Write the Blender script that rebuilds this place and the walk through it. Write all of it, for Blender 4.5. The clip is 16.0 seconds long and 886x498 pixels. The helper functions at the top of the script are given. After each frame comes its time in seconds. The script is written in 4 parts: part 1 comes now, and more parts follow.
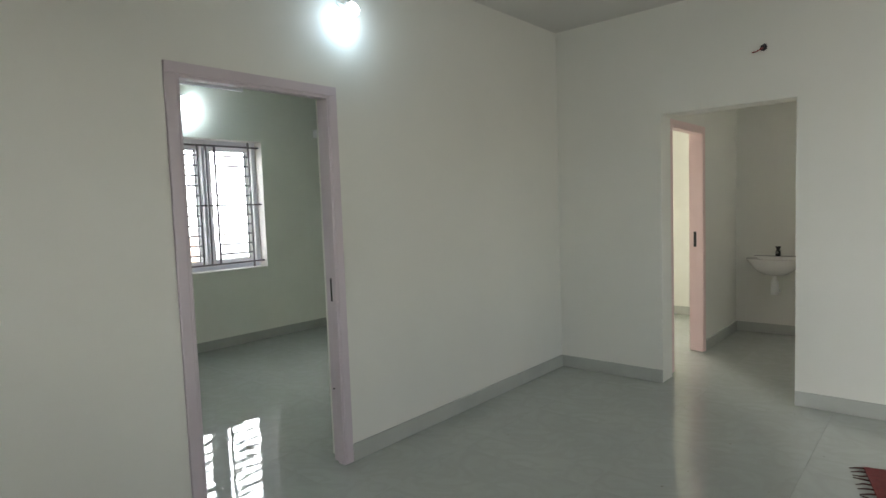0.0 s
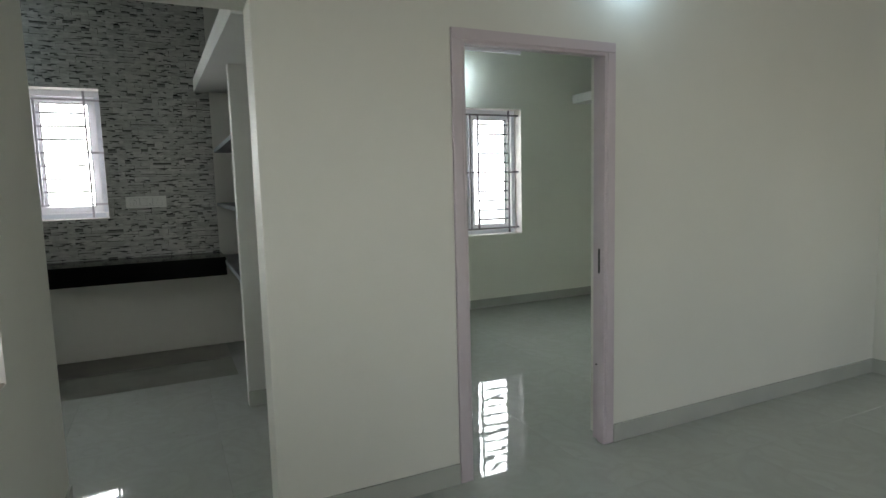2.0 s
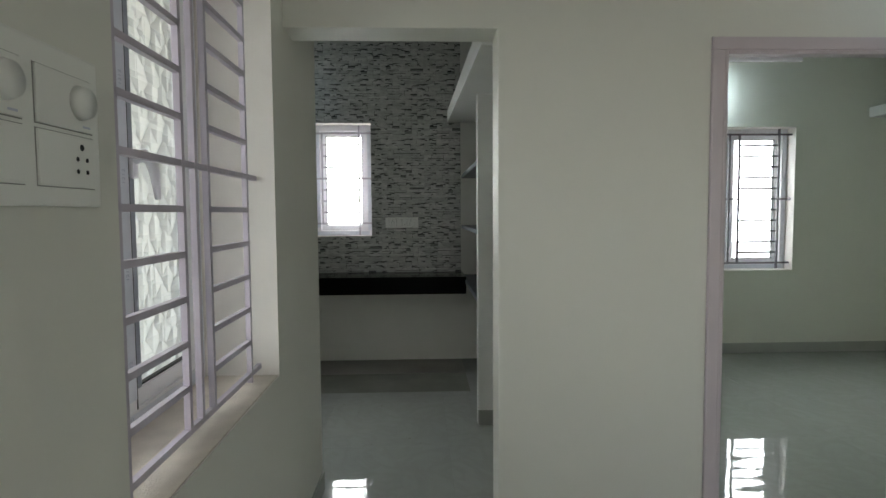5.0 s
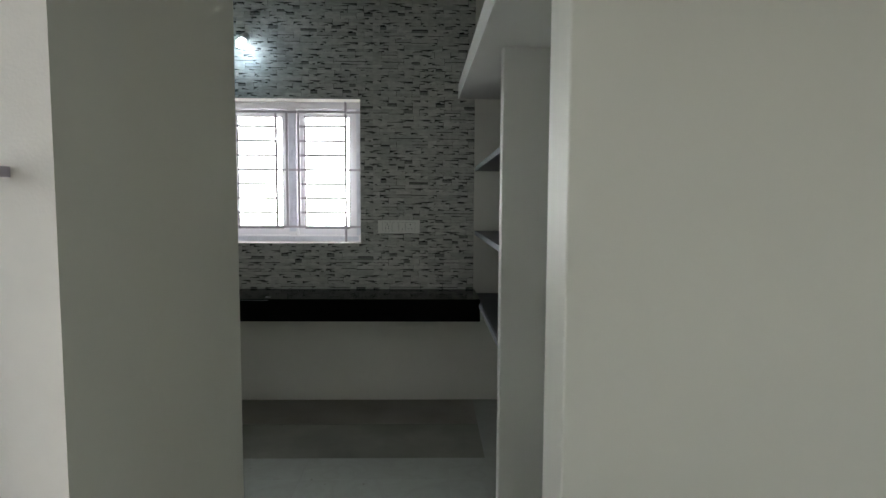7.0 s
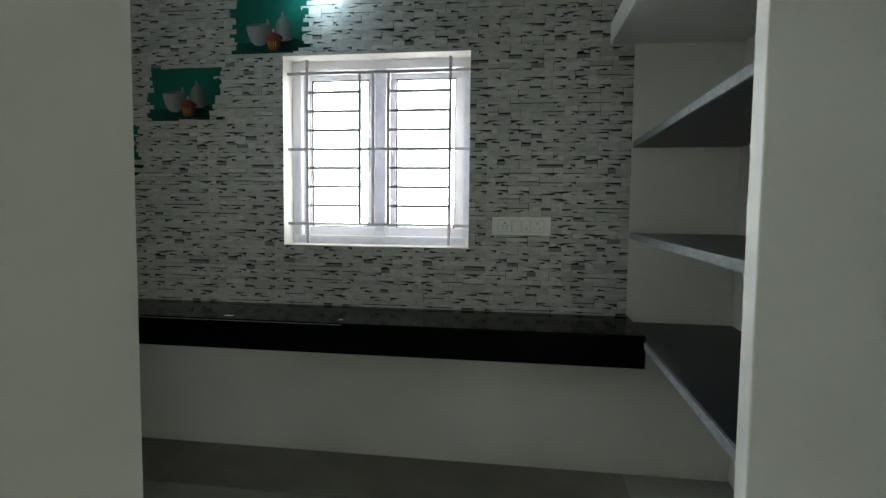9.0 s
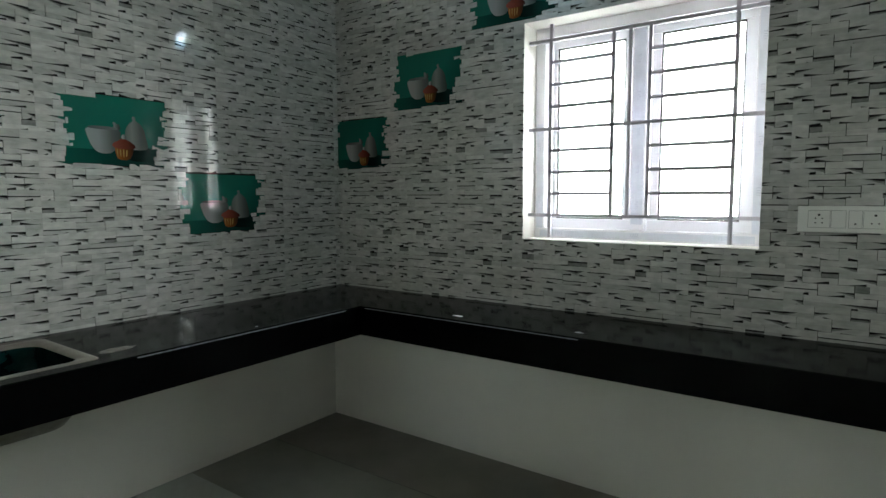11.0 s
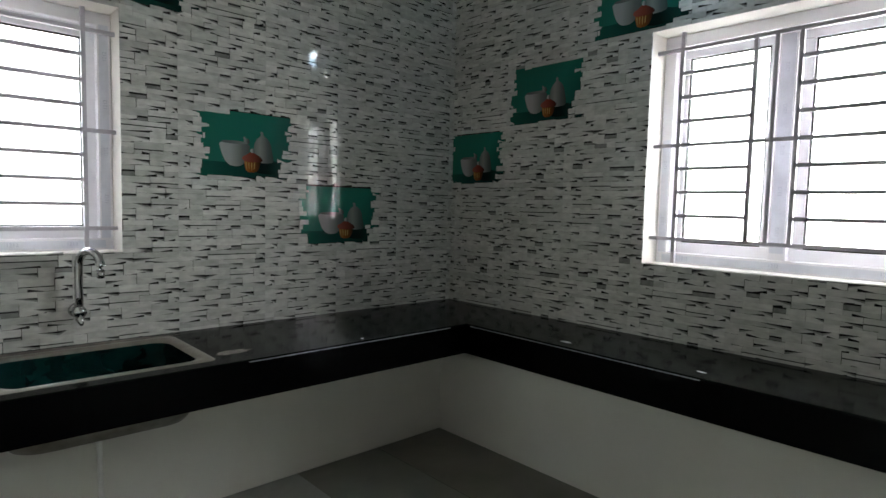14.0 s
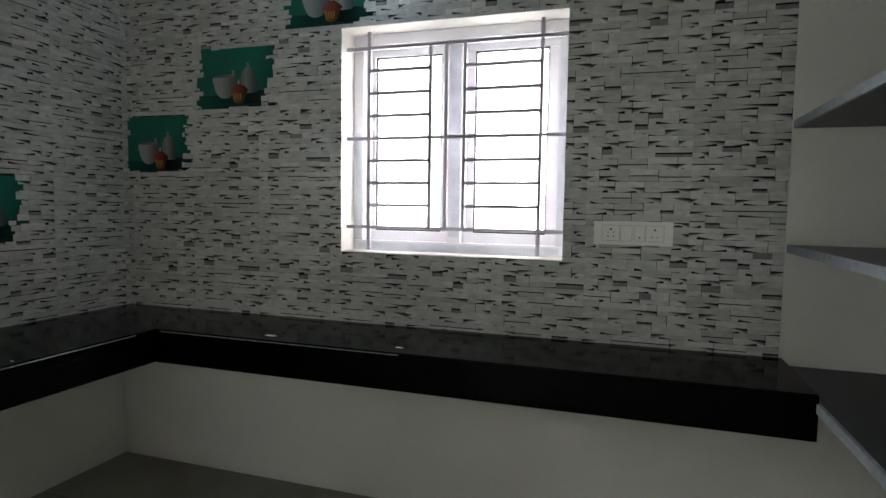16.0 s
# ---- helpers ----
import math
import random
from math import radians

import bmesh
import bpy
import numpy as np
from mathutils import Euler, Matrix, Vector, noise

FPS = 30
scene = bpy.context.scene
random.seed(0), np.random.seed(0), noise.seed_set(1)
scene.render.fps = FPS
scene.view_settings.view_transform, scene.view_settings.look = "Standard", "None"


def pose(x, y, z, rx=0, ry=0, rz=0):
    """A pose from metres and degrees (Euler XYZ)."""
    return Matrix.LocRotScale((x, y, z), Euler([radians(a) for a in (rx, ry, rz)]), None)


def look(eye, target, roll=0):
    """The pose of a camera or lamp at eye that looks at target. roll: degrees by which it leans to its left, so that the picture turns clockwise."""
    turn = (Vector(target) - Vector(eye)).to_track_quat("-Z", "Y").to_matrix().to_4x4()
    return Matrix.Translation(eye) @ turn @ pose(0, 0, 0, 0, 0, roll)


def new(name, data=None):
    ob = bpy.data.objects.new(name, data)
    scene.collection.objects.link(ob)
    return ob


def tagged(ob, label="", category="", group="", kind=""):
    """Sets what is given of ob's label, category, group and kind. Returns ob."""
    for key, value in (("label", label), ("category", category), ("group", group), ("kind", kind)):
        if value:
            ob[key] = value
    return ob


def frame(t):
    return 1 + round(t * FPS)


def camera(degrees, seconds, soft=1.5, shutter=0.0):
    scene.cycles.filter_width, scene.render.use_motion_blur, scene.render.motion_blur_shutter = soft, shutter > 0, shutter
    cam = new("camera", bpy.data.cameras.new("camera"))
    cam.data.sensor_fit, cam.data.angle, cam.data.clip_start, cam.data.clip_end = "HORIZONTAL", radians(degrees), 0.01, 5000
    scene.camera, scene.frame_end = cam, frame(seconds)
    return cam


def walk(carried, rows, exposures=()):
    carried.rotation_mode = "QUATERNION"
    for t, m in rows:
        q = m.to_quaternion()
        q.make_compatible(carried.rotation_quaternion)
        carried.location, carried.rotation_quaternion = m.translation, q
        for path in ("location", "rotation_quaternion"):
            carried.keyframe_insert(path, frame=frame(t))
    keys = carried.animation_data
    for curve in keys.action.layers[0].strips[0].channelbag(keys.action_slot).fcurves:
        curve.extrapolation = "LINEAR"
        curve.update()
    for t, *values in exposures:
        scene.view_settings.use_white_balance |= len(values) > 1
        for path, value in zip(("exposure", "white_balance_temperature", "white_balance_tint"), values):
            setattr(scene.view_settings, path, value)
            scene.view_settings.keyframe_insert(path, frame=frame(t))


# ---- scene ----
cam = camera(74.7, 16.0)
PATH = [
    (0, (0.903, 0.71, 1.428), (-0.41, 2.212, 1.285), -2.1),
    (0.5, (0.903, 0.721, 1.421), (-0.572, 2.056, 1.216), -4.4),
    (1, (0.844, 0.72, 1.416), (-0.716, 1.957, 1.225), -3.0),
    (1.5, (0.762, 0.697, 1.421), (-0.923, 1.754, 1.213), -1.6),
    (2, (0.713, 0.675, 1.418), (-1.085, 1.522, 1.196), -1.5),
    (2.5, (0.678, 0.639, 1.423), (-1.209, 1.272, 1.223), -1.2),
    (3, (0.705, 0.643, 1.426), (-1.242, 1.058, 1.238), 0.1),
    (3.5, (0.749, 0.671, 1.414), (-1.237, 0.827, 1.24), -0.4),
    (5.8, (0.344, 0.706, 1.44), (-1.651, 0.771, 1.315), -0.3),
    (6, (0.178, 0.704, 1.449), (-1.816, 0.782, 1.312), -0.0),
    (6.5, (-0.175, 0.797, 1.492), (-2.169, 0.862, 1.346), 0.3),
    (7, (-0.568, 0.753, 1.503), (-2.562, 0.796, 1.349), 0.3),
    (7.5, (-0.918, 0.786, 1.499), (-2.911, 0.792, 1.336), 0.3),
    (8, (-1.228, 0.814, 1.467), (-3.22, 0.728, 1.311), -0.2),
    (8.2, (-1.346, 0.751, 1.446), (-3.336, 0.625, 1.294), -0.0),
    (10.3, (-2.24, 0.513, 1.419), (-4.077, -0.259, 1.256), 0.1),
    (10.5, (-2.27, 0.525, 1.423), (-4.06, -0.352, 1.251), -0.1),
    (11, (-2.321, 0.549, 1.423), (-3.94, -0.611, 1.242), -0.2),
    (11.5, (-2.334, 0.511, 1.443), (-3.731, -0.909, 1.26), -0.3),
    (12, (-2.356, 0.522, 1.449), (-3.514, -1.099, 1.267), -0.3),
    (12.5, (-2.376, 0.533, 1.441), (-3.351, -1.204, 1.26), -0.1),
    (13, (-2.392, 0.534, 1.44), (-3.352, -1.211, 1.26), 0.3),
    (13.5, (-2.397, 0.522, 1.442), (-3.537, -1.112, 1.267), 0.9),
    (14, (-2.414, 0.53, 1.45), (-3.767, -0.936, 1.304), 1.4),
    (14.5, (-2.4, 0.508, 1.437), (-3.982, -0.712, 1.341), 1.5),
    (15, (-2.407, 0.503, 1.445), (-4.15, -0.471, 1.336), 1.7),
    (15.5, (-2.422, 0.506, 1.447), (-4.265, -0.257, 1.299), 1.4),
    (16, (-2.419, 0.508, 1.43), (-4.316, -0.108, 1.285), 0.9),
]
walk(cam, [(t, look(eye, target, roll)) for t, eye, target, roll in PATH], exposures=[(0.0, 1.38, 6500, 10), (1.0, 1.33, 6500, 10), (2.5, 1.26, 6450, 8), (3.5, 1.25, 6450, 8), (5.8, 1.2, 6500, 9), (7.0, 1.2, 6500, 9), (8.2, 1.32, 6450, 5), (10.3, 1.85, 6350, 3), (11.5, 1.88, 6300, 5), (12.5, 1.74, 6150, 10), (13.5, 1.82, 6450, 10), (14.5, 1.8, 6500, 10), (16.0, 1.9, 6550, 12)])

# ---- world, sun, large lights ----
world = bpy.data.worlds.new("sky")
scene.world = world
world.use_nodes = True
wn = world.node_tree.nodes
sky = wn.new("ShaderNodeTexSky")
sky.sky_type, sky.sun_disc = "NISHITA", False
sky.sun_elevation, sky.sun_rotation = radians(48), radians(60)
wn["Background"].inputs["Strength"].default_value = 0.13
world.node_tree.links.new(sky.outputs[0], wn["Background"].inputs["Color"])

sun = new("sun", bpy.data.lights.new("sun", "SUN"))
sun.data.energy, sun.data.angle, sun.data.color = 2.0, radians(2), (1.0, 0.95, 0.86)
sun.matrix_world = look((6, 8, 12), (0, 0, 0))


def window_light(name, x, y, z, rz, w, h, watts, color=(0.90, 0.96, 1.0)):
    """Sky light standing in an opening; local -z of the lamp points into the room."""
    ob = new(name, bpy.data.lights.new(name, "AREA"))
    ob.data.shape, ob.data.size, ob.data.size_y = "RECTANGLE", w, h
    ob.data.energy, ob.data.color = watts, color
    ob.matrix_world = pose(x, y, z, 0, 0, rz) @ pose(0, 0, 0, -90, 0, 0)
    return ob


window_light("sky_kitchen_back", -5.30, -0.32, 1.74, 90, 1.1, 1.1, 11.5, (0.975, 0.99, 0.985))
window_light("sky_kitchen_sink", -2.725, -2.50, 1.73, 180, 0.72, 1.0, 0.35)
window_light("sky_hall_window", -0.92, -0.52, 1.6, 180, 1.2, 1.6, 0.3)
window_light("sky_front_door", 2.5, -0.35, 1.25, 180, 1.4, 2.2, 8.8, (0.975, 0.98, 1.0))
# fill lamp in an unseen opening, added to balance the hall walls
window_light("unseen_front_fill", 3.60, 4.1, 1.6, -90, 1.4, 1.4, 4.6, (0.99, 0.98, 0.99))
window_light("sky_bedroom", -5.30, 3.78, 1.55, 90, 1.2, 1.35, 5.0)
window_light("sky_far_room", -3.0, 8.3, 1.6, 0, 1.6, 1.4, 44, (1.0, 0.93, 0.84))


def bulb_light(name, p, watts, color=(0.50, 0.77, 1.0), r=0.03):
    ob = new(name, bpy.data.lights.new(name, "POINT"))
    ob.data.energy, ob.data.color, ob.data.shadow_soft_size = watts, color, r
    ob.location = p
    return ob


# ---- materials ----
def mat(name, color, rough=0.6, metal=0.0, vary=0.06, scale=6.0, grain=0.0, grain_scale=180.0, spec=0.5, color2=None, coat=0.0, mottle_rough=0.0):
    """Principled surface with stains at one scale and fine grain with relief at another."""
    m = bpy.data.materials.new(name)
    m.use_nodes = True
    nt = m.node_tree
    n, link = nt.nodes, nt.links.new
    p = n["Principled BSDF"]
    p.inputs["Roughness"].default_value = rough
    p.inputs["Metallic"].default_value = metal
    p.inputs["Specular IOR Level"].default_value = spec
    p.inputs["Coat Weight"].default_value = coat
    tc = n.new("ShaderNodeTexCoord")
    big = n.new("ShaderNodeTexNoise")
    big.inputs["Scale"].default_value, big.inputs["Detail"].default_value = scale, 5
    link(tc.outputs["Object"], big.inputs["Vector"])
    ramp = n.new("ShaderNodeMix")
    ramp.data_type = "RGBA"
    dark = color2 or tuple(c * (1 - 2.2 * vary) for c in color)
    lite = tuple(min(1, c * (1 + vary)) for c in color)
    ramp.inputs[6].default_value, ramp.inputs[7].default_value = (*dark, 1), (*lite, 1)
    link(big.outputs["Fac"], ramp.inputs[0])
    link(ramp.outputs[2], p.inputs["Base Color"])
    if mottle_rough:
        mr = n.new("ShaderNodeMapRange")
        mr.inputs[3].default_value, mr.inputs[4].default_value = max(0.0, rough - mottle_rough), rough + mottle_rough
        link(big.outputs["Fac"], mr.inputs[0])
        link(mr.outputs[0], p.inputs["Roughness"])
    if grain:
        fine = n.new("ShaderNodeTexNoise")
        fine.inputs["Scale"].default_value, fine.inputs["Detail"].default_value = grain_scale, 3
        link(tc.outputs["Object"], fine.inputs["Vector"])
        bump = n.new("ShaderNodeBump")
        bump.inputs["Strength"].default_value, bump.inputs["Distance"].default_value = grain, 0.004
        link(fine.outputs["Fac"], bump.inputs["Height"])
        link(bump.outputs[0], p.inputs["Normal"])
    return m


M_HALL = mat("cream_wall_paint", (0.702, 0.696, 0.632), 0.55, vary=0.03, scale=1.7, grain=0.12, grain_scale=60)
M_KITCHEN = mat("white_wall_paint", (0.695, 0.69, 0.635), 0.6, vary=0.04, scale=2.5, grain=0.15, grain_scale=70)
M_WHITE = mat("white_slab_paint", (0.77, 0.77, 0.74), 0.55, vary=0.03, scale=2.5, grain=0.12, grain_scale=70)
M_SILL = mat("dusty_sill_plaster", (0.72, 0.65, 0.57), 0.8, vary=0.18, scale=9, grain=0.4)
M_BED = mat("pale_green_wall_paint", (0.80, 0.815, 0.725), 0.6, vary=0.03, scale=1.7, grain=0.12, grain_scale=60)
# ceiling colour lowered to cut the light bounced into the kitchen
M_CEIL2 = mat("low_bounce_ceiling_paint", (0.50, 0.50, 0.47), 0.8, vary=0.03, scale=1.5, grain=0.1, grain_scale=50)
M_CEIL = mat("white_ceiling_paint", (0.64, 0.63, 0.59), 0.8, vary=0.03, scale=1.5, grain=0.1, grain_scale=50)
M_REVEAL = mat("sill_paint", (0.84, 0.80, 0.75), 0.6, vary=0.05, scale=8, grain=0.15)
M_FRAME = mat("lilac_door_paint", (0.56, 0.49, 0.52), 0.38, vary=0.04, scale=3, grain=0.08, grain_scale=90)
M_PINK = mat("pink_door_paint", (0.74, 0.56, 0.53), 0.4, vary=0.04, scale=3, grain=0.06)
M_UPVC = mat("white_upvc", (0.91, 0.90, 0.93), 0.35, vary=0.02, scale=5)
M_FILM = mat("blue_protective_film", (0.80, 0.82, 0.89), 0.3, vary=0.10, scale=14)
M_FILMDARK = mat("blue_grey_film", (0.36, 0.39, 0.46), 0.3, vary=0.12, scale=14)
M_PRINT = mat("grey_film_print", (0.56, 0.58, 0.67), 0.5)
M_BAR = mat("lilac_grille_paint", (0.54, 0.49, 0.56), 0.4, vary=0.05, scale=20)
M_BARDARK = mat("grey_grille_paint", (0.55, 0.515, 0.57), 0.4, vary=0.05, scale=20)
M_BARBLACK = mat("dark_grey_grille_paint", (0.18, 0.165, 0.19), 0.4, vary=0.05, scale=20)
M_GASKET = mat("black_gasket", (0.01, 0.01, 0.01), 0.6)
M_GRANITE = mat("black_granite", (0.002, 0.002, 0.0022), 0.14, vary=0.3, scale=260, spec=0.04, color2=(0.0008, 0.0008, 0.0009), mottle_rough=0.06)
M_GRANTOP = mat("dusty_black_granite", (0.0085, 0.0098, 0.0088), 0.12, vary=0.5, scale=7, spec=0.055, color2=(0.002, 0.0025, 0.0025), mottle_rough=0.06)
M_SHELF = mat("blue_grey_stone", (0.017, 0.022, 0.026), 0.35, vary=0.3, scale=30, color2=(0.007, 0.009, 0.011), grain=0.1, spec=0.25)
M_SHELFEDGE = mat("sawn_stone_edge", (0.24, 0.26, 0.28), 0.6, vary=0.3, scale=40, color2=(0.10, 0.115, 0.13), grain=0.3)
M_STEEL = mat("brushed_steel", (0.27, 0.26, 0.235), 0.5, 1.0, vary=0.12, scale=22, color2=(0.13, 0.11, 0.085), grain=0.15)
M_RIM = mat("cement_stained_steel", (0.19, 0.18, 0.155), 0.55, 0.25, vary=0.3, scale=24, color2=(0.11, 0.095, 0.07), grain=0.3)
M_BOWL = mat("green_filmed_steel", (0.003, 0.030, 0.028), 0.14, 0.2, vary=0.6, scale=9)
M_CHROME = mat("chrome", (0.50, 0.50, 0.50), 0.10, 1.0, vary=0.0)
M_PLASTIC = mat("white_plastic", (0.78, 0.78, 0.74), 0.3, vary=0.02)
M_GAP = mat("grey_gap", (0.30, 0.30, 0.28), 0.6)
M_SLOT = mat("dark_slot", (0.02, 0.02, 0.02), 0.6)
M_CEMENT = mat("cement_smear", (0.20, 0.18, 0.155), 0.9, vary=0.5, scale=40, grain=0.5)
M_PORCELAIN = mat("white_porcelain", (0.80, 0.78, 0.74), 0.12, vary=0.01)
M_PVC = mat("white_pvc_pipe", (0.74, 0.74, 0.72), 0.35, vary=0.02)
M_RUG = mat("red_wool", (0.17, 0.025, 0.022), 0.95, vary=0.3, scale=60, grain=0.8, grain_scale=400)
M_FRINGE = mat("dark_wool_fringe", (0.07, 0.03, 0.025), 0.95, vary=0.3, scale=60)
M_GROUT = mat("dark_joint", (0.022, 0.023, 0.022), 0.6, vary=0.3, scale=26, spec=0.0, color2=(0.002, 0.002, 0.002), coat=0.15)
# darker stone tone: the printed relief's recess shade put into colour
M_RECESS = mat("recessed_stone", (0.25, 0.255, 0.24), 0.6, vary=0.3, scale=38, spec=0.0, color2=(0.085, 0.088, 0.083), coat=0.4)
for m in (M_GROUT, M_RECESS):
    m.node_tree.nodes["Principled BSDF"].inputs["Coat Roughness"].default_value = 0.05
M_EARTH = mat("dry_ground", (0.30, 0.25, 0.19), 0.95, vary=0.3, scale=0.6, grain=0.4, grain_scale=8)
M_ORANGE = mat("orange_wall_paint", (0.72, 0.33, 0.10), 0.7, vary=0.08, scale=2)
M_REDCAP = mat("red_clay", (0.26, 0.05, 0.03), 0.7, vary=0.1)
M_OUTWALL = mat("outer_white_wall", (0.75, 0.74, 0.70), 0.8, vary=0.08, scale=0.8)
M_COPPER = mat("red_wire", (0.30, 0.05, 0.04), 0.4)
M_BLACKWIRE = mat("black_wire", (0.015, 0.015, 0.015), 0.4)
# floor colours that carry the counter's shade and its black reflection
M_STRIPFLOOR = mat("shaded_brown_stone", (0.20, 0.195, 0.16), 0.3, vary=0.25, scale=3.5, spec=0.4, grain=0.1)
M_SHADEDTILE = mat("shaded_vitrified_tile", (0.28, 0.285, 0.25), 0.1, vary=0.2, scale=3.0, spec=0.6, mottle_rough=0.08)
M_DARKJOINT = mat("dark_floor_joint", (0.04, 0.04, 0.035), 0.8)


def tile_floor_material():
    """Glossy vitrified tile: pale grey-green ground, faint veins, slightly wavy polish."""
    m = mat("vitrified_tile", (0.40, 0.425, 0.395), 0.02, vary=0.05, scale=1.3, spec=0.85)
    nt = m.node_tree
    n, link = nt.nodes, nt.links.new
    p = n["Principled BSDF"]
    tc = n.new("ShaderNodeTexCoord")
    wav = n.new("ShaderNodeTexNoise")
    wav.inputs["Scale"].default_value, wav.inputs["Detail"].default_value = 5.0, 1.5
    link(tc.outputs["Object"], wav.inputs["Vector"])
    bump = n.new("ShaderNodeBump")
    bump.inputs["Strength"].default_value, bump.inputs["Distance"].default_value = 0.09, 0.012
    link(wav.outputs["Fac"], bump.inputs["Height"])
    link(bump.outputs[0], p.inputs["Normal"])
    vein = n.new("ShaderNodeTexNoise")
    vein.inputs["Scale"].default_value, vein.inputs["Detail"].default_value, vein.inputs["Distortion"].default_value = 3.2, 8, 1.6
    link(tc.outputs["Object"], vein.inputs["Vector"])
    cr = n.new("ShaderNodeValToRGB")
    cr.color_ramp.elements[0].position, cr.color_ramp.elements[0].color = 0.40, (0, 0, 0, 1)
    cr.color_ramp.elements[1].position, cr.color_ramp.elements[1].color = 0.50, (1, 1, 1, 1)
    e = cr.color_ramp.elements.new(0.60)
    e.color = (0, 0, 0, 1)
    link(vein.outputs["Fac"], cr.inputs[0])
    old = p.inputs["Base Color"].links[0].from_socket
    mx = n.new("ShaderNodeMix")
    mx.data_type = "RGBA"
    sc = n.new("ShaderNodeMath")
    sc.operation = "MULTIPLY"
    sc.inputs[1].default_value = 0.28
    link(cr.outputs[0], sc.inputs[0])
    link(sc.outputs[0], mx.inputs[0])
    link(old, mx.inputs[6])
    mx.inputs[7].default_value = (0.31, 0.33, 0.29, 1)
    link(mx.outputs[2], p.inputs["Base Color"])
    return m


M_TILE = tile_floor_material()
M_SKIRT = mat("grey_tile_skirting", (0.44, 0.45, 0.41), 0.14, vary=0.08, scale=4)


def stone_material(name, per_object):
    """Glazed stacked-stone strips: each strip its own grey-green, glossy glaze."""
    m = bpy.data.materials.new(name)
    m.use_nodes = True
    nt = m.node_tree
    n, link = nt.nodes, nt.links.new
    p = n["Principled BSDF"]
    p.inputs["Roughness"].default_value = 0.5
    p.inputs["Specular IOR Level"].default_value = 0.0
    p.inputs["Coat Weight"].default_value, p.inputs["Coat Roughness"].default_value = 0.5, 0.045
    if per_object:
        rnd = n.new("ShaderNodeObjectInfo").outputs["Random"]
    else:
        rnd = n.new("ShaderNodeNewGeometry").outputs["Random Per Island"]
    cr = n.new("ShaderNodeValToRGB")
    cr.color_ramp.elements[0].position, cr.color_ramp.elements[0].color = 0.0, (0.42, 0.42, 0.395, 1.0)
    cr.color_ramp.elements[1].position, cr.color_ramp.elements[1].color = 1.0, (0.585, 0.585, 0.55, 1.0)
    for at_, c in ((0.3, (0.475, 0.475, 0.445, 1.0)), (0.75, (0.53, 0.53, 0.50, 1.0))):
        cr.color_ramp.elements.new(at_).color = c
    link(rnd, cr.inputs[0])
    tc = n.new("ShaderNodeTexCoord")
    ns = n.new("ShaderNodeTexNoise")
    ns.inputs["Scale"].default_value, ns.inputs["Detail"].default_value = 24, 7
    mp = n.new("ShaderNodeMapping")
    mp.inputs["Scale"].default_value = (1, 1, 2.2)
    link(tc.outputs["Object"], mp.inputs["Vector"])
    link(mp.outputs[0], ns.inputs["Vector"])
    mr = n.new("ShaderNodeMapRange")
    mr.inputs[1].default_value, mr.inputs[2].default_value = 0.3, 0.7
    mr.inputs[3].default_value, mr.inputs[4].default_value = 0.80, 1.09
    link(ns.outputs["Fac"], mr.inputs[0])
    mx = n.new("ShaderNodeMix")
    mx.data_type, mx.blend_type = "RGBA", "MULTIPLY"
    mx.inputs[0].default_value = 1.0
    link(cr.outputs[0], mx.inputs[6])
    link(mr.outputs[0], mx.inputs[7])
    link(mx.outputs[2], p.inputs["Base Color"])
    return m


M_STRIP = stone_material("glazed_stone_strips", False)
M_STRIP1 = stone_material("glazed_stone_strip", True)


def glass_material(name, rough, bump_scale=0.0, tint=(0.95, 0.98, 0.98)):
    m = bpy.data.materials.new(name)
    m.use_nodes = True
    n, link = m.node_tree.nodes, m.node_tree.links.new
    p = n["Principled BSDF"]
    p.inputs["Base Color"].default_value = (*tint, 1)
    p.inputs["Transmission Weight"].default_value = 1.0
    p.inputs["Roughness"].default_value = rough
    p.inputs["IOR"].default_value = 1.45
    if bump_scale:
        tc = n.new("ShaderNodeTexCoord")
        v = n.new("ShaderNodeTexVoronoi")
        v.voronoi_dimensions, v.distance = "2D", "MANHATTAN"
        mp = n.new("ShaderNodeMapping")
        mp.inputs["Rotation"].default_value[0] = radians(90)
        link(tc.outputs["Object"], mp.inputs["Vector"])
        v.inputs["Scale"].default_value = bump_scale
        link(mp.outputs[0], v.inputs["Vector"])
        b = n.new("ShaderNodeBump")
        b.inputs["Strength"].default_value, b.inputs["Distance"].default_value = 0.55, 0.02
        link(v.outputs["Distance"], b.inputs["Height"])
        link(b.outputs[0], p.inputs["Normal"])
    return m


M_GLASS = glass_material("clear_glass", 0.0)
M_FROST = glass_material("patterned_frosted_glass", 0.3, 17.0, (0.95, 0.98, 0.96))


def glow(name, color, strength):
    m = bpy.data.materials.new(name)
    m.use_nodes = True
    p = m.node_tree.nodes["Principled BSDF"]
    p.inputs["Base Color"].default_value = (0.9, 0.9, 0.9, 1)
    p.inputs["Emission Color"].default_value, p.inputs["Emission Strength"].default_value = (*color, 1), strength
    return m


# emission for the planes that stand in for bright sky and light the rooms
M_SKYGLOW = glow("bright_backdrop_glow", (0.97, 0.99, 1.0), 3.8)
M_SKYGLOW2 = glow("pale_backdrop_glow", (0.97, 0.99, 1.0), 2.3)
M_BULB = glow("lit_led_bulb", (0.78, 0.90, 1.0), 14)


